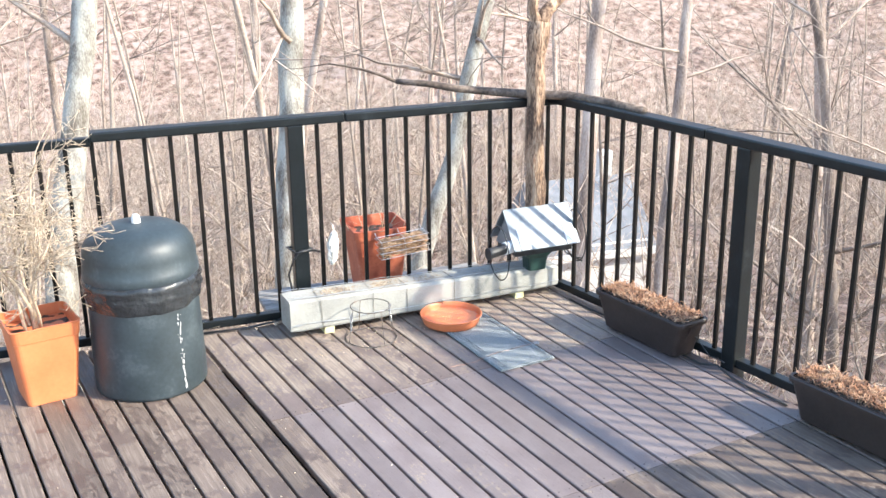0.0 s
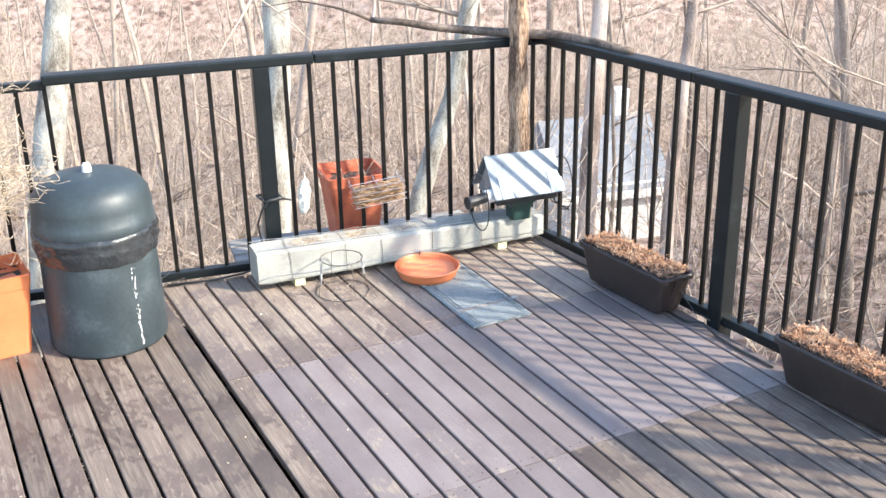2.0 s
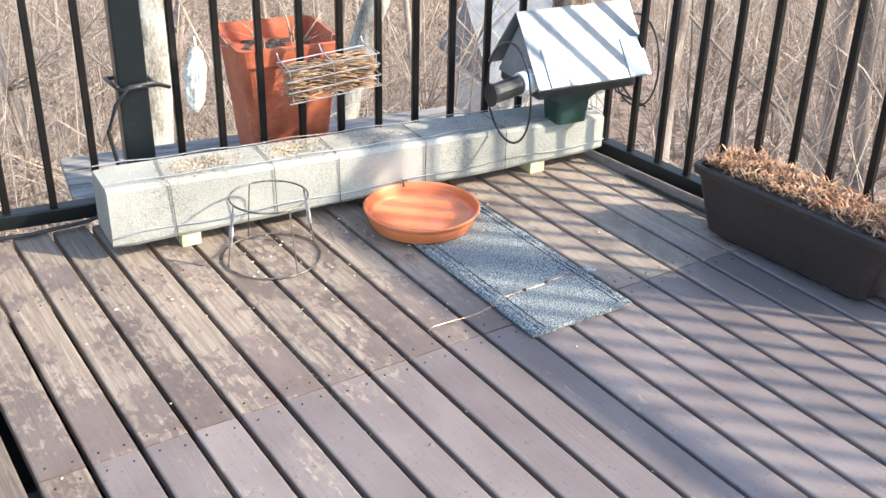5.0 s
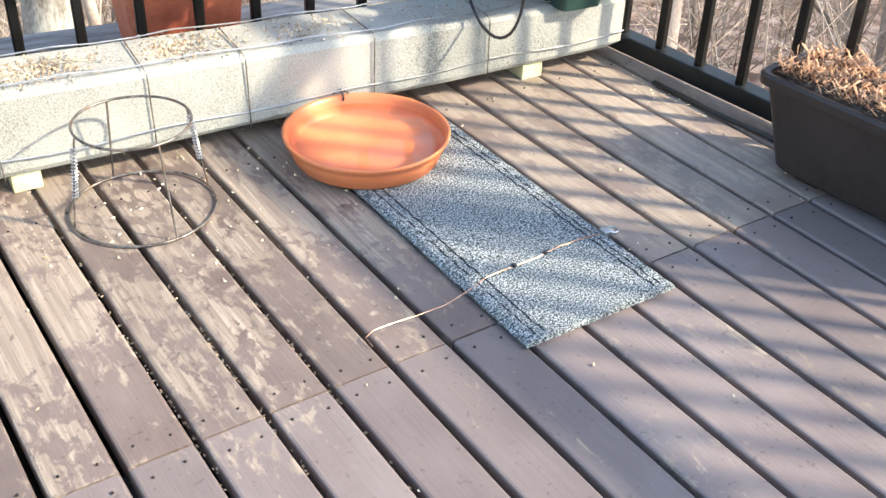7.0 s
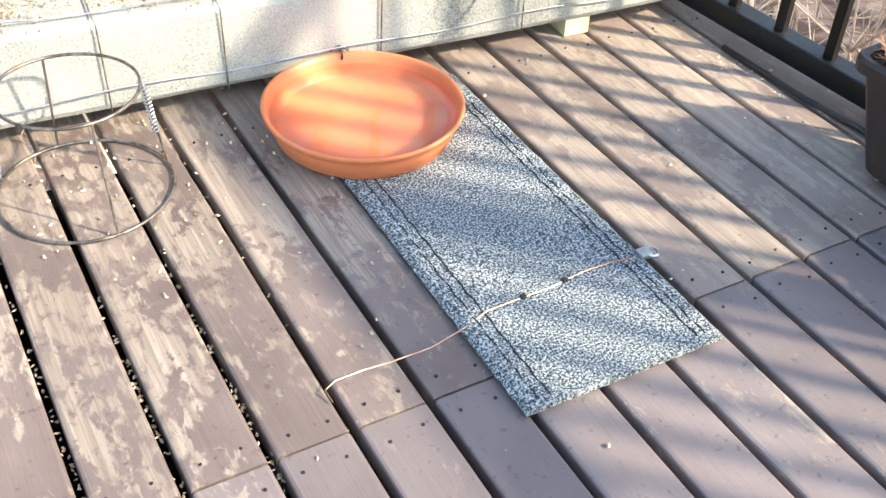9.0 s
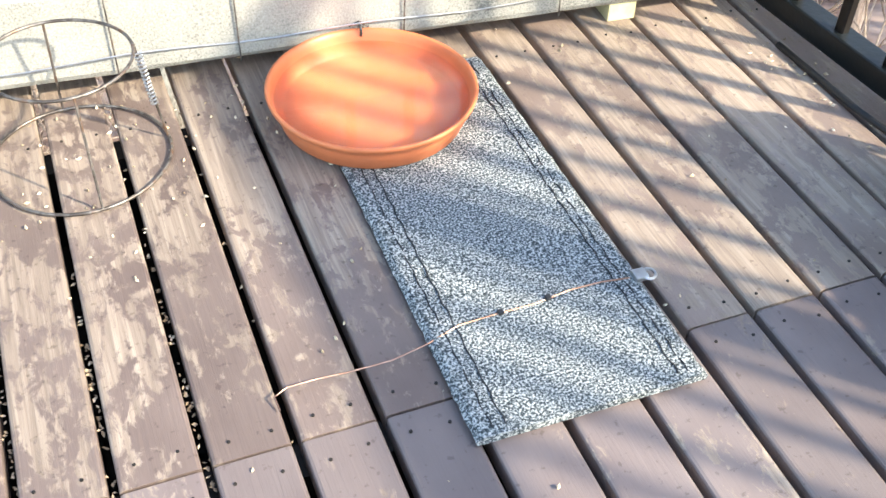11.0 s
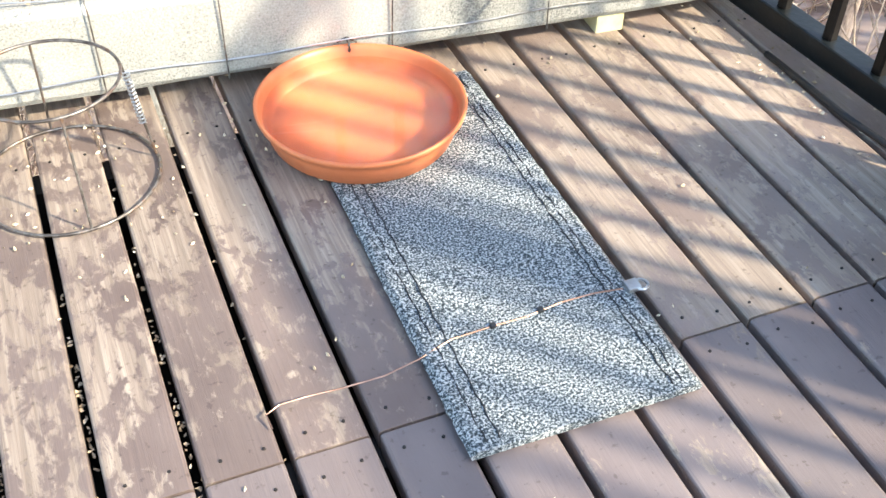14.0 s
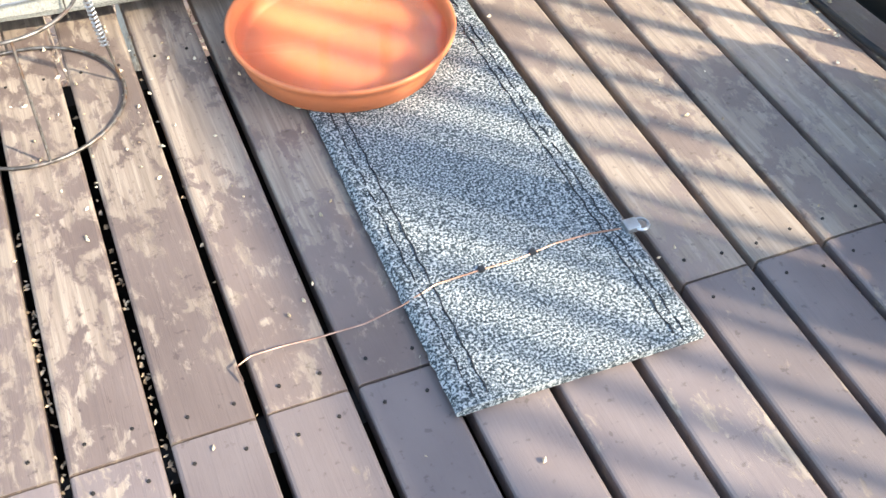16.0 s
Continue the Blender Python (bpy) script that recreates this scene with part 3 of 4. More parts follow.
# ---------- feeder on the trough ----------
def build_feeder():
    f = empty("bird_feeder", pose(0.645, 0.655, trough_top(1.3), 0, 0, -6), "bird feeder with a scuffed clear pitched roof on a green pedestal", "bird feeder")
    f.scale = (1.12, 1.12, 1.32)
    bm = bmesh.new()
    loft(bm, [rrect(0.088, 0.075, 0.0, 0.012), rrect(0.098, 0.083, 0.050, 0.012), rrect(0.104, 0.09, 0.056, 0.012), rrect(0.20, 0.135, 0.096, 0.02)])
    part("pedestal", bm, M_GREEN, f)
    bm = bmesh.new()
    box(bm, (0, 0, 0.095), (0.29, 0.19, 0.02), 0.004)
    part("tray", bm, M_BLACK, f)
    for side in (-1, 1):
        bm = bmesh.new()
        a = math.atan2(0.135, 0.125) * -side
        box(bm, (0, side * 0.064, 0.185), (0.335, 0.186, 0.004), 0.001, None)
        bmesh.ops.rotate(bm, cent=(0, side * 0.064, 0.185), matrix=Matrix.Rotation(a, 3, "X"), verts=bm.verts)
        panel = part("roof_panel", bm, M_ROOF, f)
        if side == -1:
            # Sun spots between the baluster shadows, drawn as white plates on the panel.
            for x in (-0.105, 0.128):
                bm = bmesh.new()
                box(bm, (x, side * 0.064 - 0.034, 0.185 - 0.031), (0.052, 0.092, 0.004), 0.001)
                bmesh.ops.rotate(bm, cent=(x, -0.098, 0.154), matrix=Matrix.Rotation(a, 3, "X"), verts=bm.verts)
                part("roof_patch", bm, M_WHITE, panel, "white plate standing in for a sunlit spot on the roof")
    bm = bmesh.new()
    loft(bm, [[(-0.150, -0.10, 0.105), (-0.150, 0.10, 0.105), (-0.150, 0.0, 0.235)], [(-0.146, -0.10, 0.105), (-0.146, 0.10, 0.105), (-0.146, 0.0, 0.235)]])
    part("gable", bm, M_ROOF, f)
    bm = bmesh.new()
    box(bm, (0, 0, 0.15), (0.22, 0.10, 0.09), 0.006)
    part("hopper", bm, M_BLACK, f)
    bm = bmesh.new()
    add_tube(bm, [(-0.10, -0.06, 0.128), (-0.27, -0.095, 0.116), (-0.285, -0.098, 0.115)], [0.021, 0.021, 0.025], 14)
    tube = part("spout", bm, M_BLACK, f, smooth=False)
    bm = bmesh.new()
    add_tube(bm, [(-0.155, -0.071, 0.124), (-0.195, -0.079, 0.122)], [0.0255, 0.0255], 14)
    part("collar", bm, M_WHITE, tube, "white collar")
    for x, y, r in ((-0.22, -0.075, 0.105), (0.225, 0.02, 0.105)):
        bm = bmesh.new()
        add_tube(bm, ring_pts((x, y, r + 0.003), r, "x", 40, 0.03), 0.0027, 6, True)
        part("hoop", bm, M_BLACK, f, "black wire hoop")
    for a, b in (((0.12, -0.03, 0.10), (0.26, 0.02, 0.004)), ((0.14, 0.04, 0.09), (0.24, -0.03, 0.006))):
        bm = bmesh.new()
        add_tube(bm, [a, ((a[0] + b[0]) / 2, a[1], 0.03), b], 0.003, 6)
        part("stay_wire", bm, M_BLACK, f)


build_feeder()


# ---------- brown planters ----------
def build_planter(m, label):
    p = empty("planter_box", m, label, "planter", "brown planters")
    W, Ln = 0.185, 0.585
    bm = bmesh.new()
    loft(bm, [rrect(0.115, 0.46, 0.012, 0.02), rrect(0.13, 0.475, 0.02, 0.022), rrect(W - 0.022, Ln - 0.03, 0.165, 0.024), rrect(W - 0.02, Ln - 0.028, 0.17, 0.024), rrect(W, Ln, 0.172, 0.028), rrect(W + 0.002, Ln + 0.002, 0.188, 0.028), rrect(W - 0.006, Ln - 0.006, 0.194, 0.026), rrect(W - 0.026, Ln - 0.028, 0.192, 0.02), rrect(W - 0.034, Ln - 0.04, 0.15, 0.02)])
    part("tub", bm, M_PLANTER, p)
    for sy in (-1, 1):
        bm = bmesh.new()
        box(bm, (0, sy * 0.17, 0.007), (0.09, 0.05, 0.014), 0.003)
        part("foot", bm, M_PLANTER, p)
        bm = bmesh.new()
        loft(bm, [[(-0.018, sy * 0.2325, 0.03), (0.018, sy * 0.2325, 0.03), (0.018, sy * 0.2365, 0.03), (-0.018, sy * 0.2365, 0.03)],
                  [(-0.018, sy * 0.281, 0.170), (0.018, sy * 0.281, 0.170), (0.018, sy * 0.285, 0.170), (-0.018, sy * 0.285, 0.170)]])
        part("rib", bm, M_PLANTER, p)
    bm = bmesh.new()
    bmesh.ops.create_grid(bm, x_segments=14, y_segments=40, size=0.5)
    for v in bm.verts:
        x, y = v.co.x, v.co.y
        v.co = Vector((x * (W - 0.036), y * (Ln - 0.044), 0.178 + 0.022 * (1 - (2 * x) ** 4) * (1 - (2 * y) ** 6) + 0.010 * noise.noise(Vector((x * 9, y * 25, m.translation.y)))))
    part("soil", bm, M_SOIL, p)
    verts, faces = [], []
    rnd = random.Random(3)
    for _ in range(2600):
        x, y = rnd.uniform(-1, 1) * (W - 0.045) / 2, rnd.uniform(-1, 1) * (Ln - 0.055) / 2
        L = rnd.uniform(0.015, 0.055)
        a, tilt = rnd.gauss(1.0, 1.0), rnd.uniform(-0.3, 0.45)
        d = Vector((math.cos(a) * math.cos(tilt), math.sin(a) * math.cos(tilt), math.sin(tilt))) * L
        s = Vector((-math.sin(a), math.cos(a), 0.3)) * rnd.uniform(0.0005, 0.0018)
        o = Vector((x, y, 0.194 + rnd.uniform(-0.006, 0.018)))
        i = len(verts)
        e = o + d
        e.x, e.y = max(-0.085, min(0.085, e.x)), max(-0.285, min(0.285, e.y))
        mid = (o + e) / 2 + Vector((rnd.gauss(0, 0.003), rnd.gauss(0, 0.003), rnd.uniform(0, 0.007)))
        verts += [o - s, o + s, mid + s * 1.4, e, mid - s * 1.4]
        faces += [(i, i + 1, i + 2, i + 4), (i + 4, i + 2, i + 3)]
    lit = raw("dried_leaves", verts, faces, M_LITTER, p)
    tagged(lit, "tangle of dry russet leaves and stems", kind="stuff")
    return p


build_planter(pose(0.773, -0.125, 0, 0, 0, 4), "dark brown plastic planter filled with dry russet plant litter")
build_planter(pose(0.845, -1.30, 0, 0, 0, 4), "dark brown plastic planter heaped with dry litter beside the side railing")


# ---------- bin ----------
def build_bin():
    b = empty("compost_bin", pose(-1.375, 0.645, 0, 0, 0, 20), "slate-grey plastic bin with domed lid over a black liner", "bin")
    bm = bmesh.new()
    lathe(bm, [(0, 0), (0.230, 0), (0.237, 0.006), (0.239, 0.02), (0.235, 0.25), (0.229, 0.45), (0.225, 0.50), (0, 0.50)], 64)
    part("body", bm, M_BIN, b, smooth=True)
    bm = bmesh.new()
    for v in lathe(bm, [(0.2315, 0.385), (0.237, 0.395), (0.244, 0.43), (0.251, 0.452), (0.243, 0.468), (0.253, 0.485), (0.249, 0.503), (0.238, 0.512), (0.22, 0.512)], 96).verts:
        a = math.atan2(v.co.y, v.co.x)
        k = 0.006 * noise.noise(Vector((math.cos(a) * 5, math.sin(a) * 5, v.co.z * 30)))
        v.co.x += math.cos(a) * k
        v.co.y += math.sin(a) * k
        v.co.z += 0.010 * noise.noise(Vector((math.cos(a) * 2, math.sin(a) * 2, 4)))
    part("liner", bm, M_BAG, b, "crumpled black plastic liner", smooth=True)
    bm = bmesh.new()
    lathe(bm, [(0.20, 0.500), (0.240, 0.502), (0.243, 0.510), (0.240, 0.548), (0.236, 0.553), (0.236, 0.600), (0.228, 0.640), (0.205, 0.676), (0.165, 0.702), (0.115, 0.716), (0.06, 0.722), (0, 0.724)], 64)
    lid = part("lid", bm, M_BIN, b, "domed slate-grey lid", smooth=True)
    bm = bmesh.new()
    lathe(bm, [(0, 0.718), (0.02, 0.720), (0.018, 0.745), (0.012, 0.758), (0, 0.76)], 20)
    part("knob", bm, M_DROPPING, lid, "knob white with droppings")
    # streak of droppings running down the side
    ang = radians(-88)
    c, s = math.cos(ang), math.sin(ang)
    bm = bmesh.new()
    for q in range(60):
        z = 0.03 + 0.34 * random.random() ** 1.4
        r = 0.2375 - 0.012 * z
        w = random.uniform(0.0012, 0.0035) * (1.5 if z < 0.15 else 1.0)
        bmesh.ops.create_icosphere(bm, subdivisions=1, radius=w, matrix=Matrix.Translation((r * c + random.gauss(0, 0.004), r * s, z)) @ Matrix.Diagonal((0.7, 0.6, random.uniform(1.2, 4.0), 1)))
    tagged(part("droppings", bm, M_DROPPING, b, "white streak of bird droppings"), kind="stuff")


build_bin()


# ---------- orange pot with a dry shrub ----------
def branch(out, p, d, length, r, depth, rnd, spread=0.55, segs=4, kids=(2, 4), droop=0.0, sides=5, taper=0.45):
    pts, rad = [p.copy()], [r]
    d = d.normalized()
    for i in range(segs):
        d = (d + Vector((rnd.gauss(0, 0.11), rnd.gauss(0, 0.11), rnd.gauss(0, 0.08) - droop))).normalized()
        p = p + d * length / segs
        pts.append(p.copy())
        rad.append(r * (1 - (1 - taper) * (i + 1) / segs))
    out.append((pts, rad, sides))
    if depth > 0:
        for _ in range(rnd.randint(*kids)):
            i = rnd.randint(max(1, segs // 3), segs)
            u = Vector((rnd.gauss(0, 1), rnd.gauss(0, 1), rnd.gauss(0.25, 0.6))).normalized()
            nd = (d * (1 - spread) + u * spread * 1.3).normalized()
            branch(out, pts[i], nd, length * rnd.uniform(0.45, 0.75), max(rad[i] * rnd.uniform(0.45, 0.7), 0.0012), depth - 1, rnd, spread, max(3, segs - 1), kids, droop, max(3, sides - 1), taper)


def tubes_object(name, tubes, mat_, parent=None, smooth=True):
    verts, faces = [], []
    for pts, rad, n in tubes:
        v, f = tube_data(pts, rad, n)
        k = len(verts)
        verts += v
        faces += [tuple(i + k for i in q) for q in f]
    return raw(name, verts, faces, mat_, parent, smooth)


def build_pot(m, label):
    p = empty("plant_pot", m, label, "plant pot")
    bm = bmesh.new()
    loft(bm, [rrect(0.205, 0.205, 0.0, 0.02), rrect(0.21, 0.21, 0.01, 0.022), rrect(0.266, 0.266, 0.290, 0.026), rrect(0.272, 0.272, 0.293, 0.026), rrect(0.284, 0.284, 0.345, 0.028), rrect(0.288, 0.288, 0.350, 0.028), rrect(0.274, 0.274, 0.352, 0.026), rrect(0.266, 0.266, 0.30, 0.024)])
    part("tub", bm, M_TERRA, p)
    bm = bmesh.new()
    bmesh.ops.create_grid(bm, x_segments=16, y_segments=16, size=0.128)
    for v in bm.verts:
        v.co.z = 0.298 + 0.016 * noise.noise(Vector((v.co.x * 30, v.co.y * 30, 1)))
    part("soil", bm, M_SOIL, p)
    return p


build_pot(pose(-1.80, 0.735, 0, 0, 0, 4), "orange square plastic pot of dry soil beside the bin")


def build_shrub():
    s = empty("dry_shrub", pose(-1.83, 0.735, 0.30), "leafless bleached shrub growing in the orange pot", "shrub")
    rnd = random.Random(21)
    stems, twigs = [], []
    for i in range(7):
        a = rnd.uniform(0, 6.28)
        o = Vector((0.05 * math.cos(a), 0.05 * math.sin(a), 0))
        t = []
        branch(t, o, Vector((rnd.gauss(-0.05, 0.16), rnd.gauss(0, 0.16), 1)), rnd.uniform(0.5, 0.75), 0.009, 0, rnd, 0.6, 6, (3, 4), 0.0, 6)
        stems.append(t[0])
        top = t[0][0]
        for q in range(7):
            u = Vector((rnd.gauss(0, 1), rnd.gauss(0, 1), rnd.gauss(0.1, 0.7)))
            branch(twigs, top[rnd.randint(3, 6)], u, rnd.uniform(0.16, 0.32), 0.0042, 3, rnd, 0.75, 5, (2, 4), 0.0, 4)
    tubes_object("stem", stems, M_SHRUB, s)
    tw = tubes_object("crown", [(p, [max(q, 0.0012) for q in r], 3) for p, r, n in twigs], M_SHRUB, s)
    tw["kind"] = "stuff"


build_shrub()


# ---------- things on and behind the end railing ----------
def build_shelf():
    s = empty("outer_ledge", pose(-0.05, rail_y(-0.05) + 0.20, 0.03, 0, 0, -8.5), "grey weathered plank ledge outside the railing", "ledge")
    for i in range(3):
        bm = bmesh.new()
        box(bm, (0, -0.10 + 0.105 * i, 0), (1.25, 0.098, 0.028), 0.004)
        part("plank", bm, M_SHELF, s)
    for x in (-0.5, 0.5):
        bm = bmesh.new()
        box(bm, (x, -0.02, -0.045), (0.04, 0.42, 0.06), 0.004)
        part("bracket", bm, M_JOIST, s)


build_shelf()


def build_old_pot():
    p = empty("terracotta_pot", pose(-0.06, rail_y(-0.075) + 0.19, 0.046, 0, 0, -8), "weathered terracotta square pot with dead stems behind the railing", "plant pot")
    p.scale = (0.96, 0.96, 0.88)
    bm = bmesh.new()
    loft(bm, [rrect(0.22, 0.22, 0.0, 0.02), rrect(0.285, 0.285, 0.34, 0.03), rrect(0.305, 0.305, 0.345, 0.03), rrect(0.318, 0.318, 0.40, 0.03), rrect(0.296, 0.296, 0.403, 0.03), rrect(0.28, 0.28, 0.34, 0.03)])
    part("tub", bm, M_TERRA_DARK, p)
    bm = bmesh.new()
    bmesh.ops.create_grid(bm, x_segments=10, y_segments=10, size=0.122)
    for v in bm.verts:
        v.co.z = 0.34 + 0.02 * noise.noise(v.co * 25)
    part("soil", bm, M_SOIL, p)
    rnd = random.Random(5)
    t = []
    for i in range(9):
        branch(t, Vector((rnd.gauss(0, 0.05), rnd.gauss(0, 0.05), 0.33)), Vector((rnd.gauss(0, 0.4), rnd.gauss(0, 0.4), 1)), rnd.uniform(0.08, 0.2), 0.004, 1, rnd, 0.6, 4, (1, 3), 0, 4)
    ds = tubes_object("dead_stems", t, M_SHRUB, p)
    ds["kind"] = "stuff"


build_old_pot()


def build_suet_basket():
    y = rail_y(0.02) - 0.065
    s = empty("suet_basket", pose(-0.03, y, 0.305, 0, -5, -8), "wire basket stuffed with straw hung on the balusters", "feeder basket")
    rnd = random.Random(9)
    t = []
    for i in range(700):
        x, yy, z = rnd.uniform(-0.115, 0.115), rnd.uniform(-0.035, 0.035), rnd.uniform(0, 0.085)
        a = rnd.gauss(0, 0.22)
        L = rnd.uniform(0.015, 0.035)
        x = max(-0.125 + L, min(0.125 - L, x))
        t.append(([Vector((x - L * math.cos(a), yy, z - L * math.sin(a) * 0.6)), Vector((x, yy + rnd.gauss(0, 0.004), z)), Vector((x + L * math.cos(a), yy + rnd.gauss(0, 0.01), z + L * math.sin(a) * 0.6 - 0.005))], [0.0014, 0.002, 0.001], 3))
    st = tubes_object("straw", t, M_STRAW, s)
    st["kind"] = "stuff"
    for z in (0.0, 0.03, 0.06, 0.09):
        bm = bmesh.new()
        add_tube(bm, [(-0.13, -0.042, z), (0.13, -0.042, z), (0.13, 0.042, z), (-0.13, 0.042, z)], 0.0017, 5, True)
        part("wire_loop", bm, M_STEEL, s)
    for x in (-0.12, 0.0, 0.12):
        bm = bmesh.new()
        add_tube(bm, [(x, -0.043, 0.0), (x, -0.043, 0.09), (x, 0.05, 0.095), (x, 0.062, 0.11)], 0.0017, 5)
        part("hook_wire", bm, M_STEEL, s)


build_suet_basket()


def build_fluff():
    y = rail_y(-0.37) - 0.03
    s = empty("nesting_fluff", pose(-0.372, y, 0.27), "white fluffy bundle of nesting wool tied to a baluster", "nesting wool")
    bm = bmesh.new()
    bmesh.ops.create_icosphere(bm, subdivisions=4, radius=1.0)
    for v in bm.verts:
        n = 1 + 0.35 * noise.noise(v.co * 3.1) + 0.2 * noise.noise(v.co * 9)
        v.co = Vector((v.co.x * 0.026 * n + 0.008 * v.co.z, v.co.y * 0.022 * n, v.co.z * 0.088 * (0.9 + 0.1 * n) + 0.09))
    part("wool", bm, M_FLUFF, s)
    bm = bmesh.new()
    add_tube(bm, [(0.01, 0.0, 0.17), (0.012, 0.016, 0.20), (0.008, 0.036, 0.21)], 0.0016, 5)
    part("tie", bm, M_STEEL, s)


build_fluff()


# ---------- cables and twists on the railing ----------
def build_cable(pts, r, label, name="cable"):
    bm = bmesh.new()
    add_tube(bm, pts, r, 7)
    c = part(name, bm, M_BLACK, None, smooth=True)
    return tagged(c, label, "cable")


px = CORNER.x - math.cos(math.atan(0.16)) * POST_L
build_cable([(px - 0.52, rail_y(px - 0.5) - 0.05, 0.012), (px - 0.3, rail_y(px - 0.3) - 0.06, 0.012), (px - 0.16, rail_y(px - 0.16) - 0.05, 0.02), (px - 0.085, rail_y(px) - 0.05, 0.05), (px - 0.07, rail_y(px) - 0.05, 0.16), (px - 0.085, rail_y(px) - 0.05, 0.26),
             (px - 0.06, rail_y(px) - 0.055, 0.33), (px - 0.02, rail_y(px) - 0.05, 0.37), (px + 0.04, rail_y(px) - 0.05, 0.37), (px + 0.09, rail_y(px) - 0.03, 0.345)], 0.0055, "black cable climbing from the deck round the railing post")
build_cable([(px - 0.05, rail_y(px) - 0.048, 0.362), (px, rail_y(px) - 0.052, 0.366), (px + 0.05, rail_y(px) - 0.045, 0.362), (px + 0.05, rail_y(px) + 0.045, 0.364), (px - 0.05, rail_y(px) + 0.05, 0.366), (px - 0.05, rail_y(px) - 0.05, 0.372)], 0.006, "black cord wound round the railing post", "cord")
sp = -0.53
build_cable([(0.765, 0.50, 0.006), (0.775, 0.30, 0.006), (0.79, 0.20, 0.006), (0.80, -0.46, 0.006), (0.815, sp - 0.02, 0.03), (0.82, sp - 0.10, 0.006), (0.812, -0.75, 0.006), (0.828, -0.95, 0.006)], 0.0055, "black cable lying along the foot of the side railing")
build_cable([(0.828, sp - 0.045, 0.05), (0.825, sp, 0.055), (0.828, sp + 0.046, 0.045), (0.835, sp + 0.25, 0.16), (0.832, sp + 0.27, 0.24)], 0.003, "thin black lead tied round the side post", "lead")


# ---------- log in the corner and the stick on the rail ----------
def build_log():
    s = empty("corner_log", pose(0.675, 0.70, 0.152), "peeled forked tan log standing in the deck corner", "log")
    rnd = random.Random(4)
    main = [Vector(p) for p in ((0.0, 0, 0.000), (-0.005, 0, 0.220), (0.0, 0, 0.440), (-0.012, 0.0, 0.660), (-0.008, 0.0, 0.880), (-0.01, 0, 1.056), (0.0, 0, 1.197), (0.012, 0, 1.267))]
    fork_r = [Vector(p) for p in ((0.012, 0, 1.250), (0.06, 0.01, 1.320), (0.14, 0.02, 1.373), (0.24, 0.03, 1.408), (0.33, 0.05, 1.478))]
    fork_l = [Vector(p) for p in ((0.0, 0, 1.232), (-0.025, 0, 1.320), (-0.03, 0, 1.426), (-0.05, 0, 1.584), (-0.06, 0, 1.716))]
    for name, pts, rads in (("stem", main, [0.050, 0.052, 0.048, 0.050, 0.046, 0.048, 0.055, 0.05]), ("limb", fork_r, [0.036, 0.033, 0.028, 0.024, 0.018]), ("limb", fork_l, [0.03, 0.026, 0.024, 0.02, 0.016])):
        v, f = tube_data(pts, rads, 14)
        bm = bmesh.new()
        vs = [bm.verts.new(q) for q in v]
        for q in f:
            bm.faces.new([vs[i] for i in q])
        bmesh.ops.subdivide_edges(bm, edges=bm.edges, cuts=2, use_grid_fill=True)
        for q in bm.verts:
            q.co += Vector((noise.noise(q.co * 14), noise.noise(q.co * 14 + Vector((5, 0, 0))), 0)) * 0.011
        part(name, bm, M_BARK_BARE, s, smooth=True)


build_log()


def build_stick():
    pts = [(0.06, 1.05, CAP_Z + 0.10), (0.20, 0.98, CAP_Z + 0.085), (0.34, 0.93, CAP_Z + 0.055), (0.50, 0.86, CAP_Z + 0.035), (0.64, 0.78, CAP_Z + 0.022), (0.80, 0.60, CAP_Z + 0.024), (0.855, 0.36, CAP_Z + 0.022), (0.872, 0.10, CAP_Z + 0.020)]
    t = [([Vector(p) for p in pts], [0.014, 0.017, 0.019, 0.021, 0.023, 0.023, 0.022, 0.021], 9)]
    rnd = random.Random(2)
    branch(t, Vector(pts[0]), Vector((-0.8, 0.3, 0.25)), 0.35, 0.009, 2, rnd, 0.5, 4, (2, 3))
    s = tubes_object("rail_stick", t, M_BARK_DARK)
    tagged(s, "long crooked grey-brown stick resting on the rail corner", "stick")


build_stick()


# ---------- house down the slope ----------
def build_shed():
    x, y = 7.85, 10.1
    h = empty("shed", pose(x, y, ground_z(x, y) - 0.25, 0, 0, -12), "small white shed with a grey roof down the wooded slope", "shed")
    bm = bmesh.new()
    box(bm, (0.05, 0, 0.65), (1.5, 1.9, 1.5), 0.01)
    part("wall", bm, M_HOUSE, h)
    bm = bmesh.new()
    loft(bm, [[(-0.98, -1.05, 1.28), (-0.98, 1.05, 1.28), (-0.98, 0, 2.25)], [(0.92, -1.05, 1.28), (0.92, 1.05, 1.28), (0.92, 0, 2.25)]])
    roof = part("roof", bm, M_ROOFING, h, "weathered grey roof")
    bm = bmesh.new()
    box(bm, (0.45, 0.1, 2.3), (0.24, 0.24, 0.7), 0.01)
    part("chimney", bm, M_HOUSE, roof, "white chimney")
    bm = bmesh.new()
    box(bm, (-0.03, -1.07, 1.25), (1.92, 0.03, 0.12))
    part("fascia", bm, M_HOUSE, h)
    for wx in (-0.35, 0.45):
        bm = bmesh.new()
        box(bm, (wx, -0.86, 0.85), (0.3, 0.03, 0.36))
        w = part("window", bm, M_GLASS_DARK, h)
        bm = bmesh.new()
        box(bm, (wx, -0.88, 0.65), (0.38, 0.06, 0.04))
        part("sill", bm, M_HOUSE, w)
    return h


build_shed()


# ---------- trees ----------
def straight(out, pts, rads, n=10):
    out.append(([Vector(p) for p in pts], rads, n))


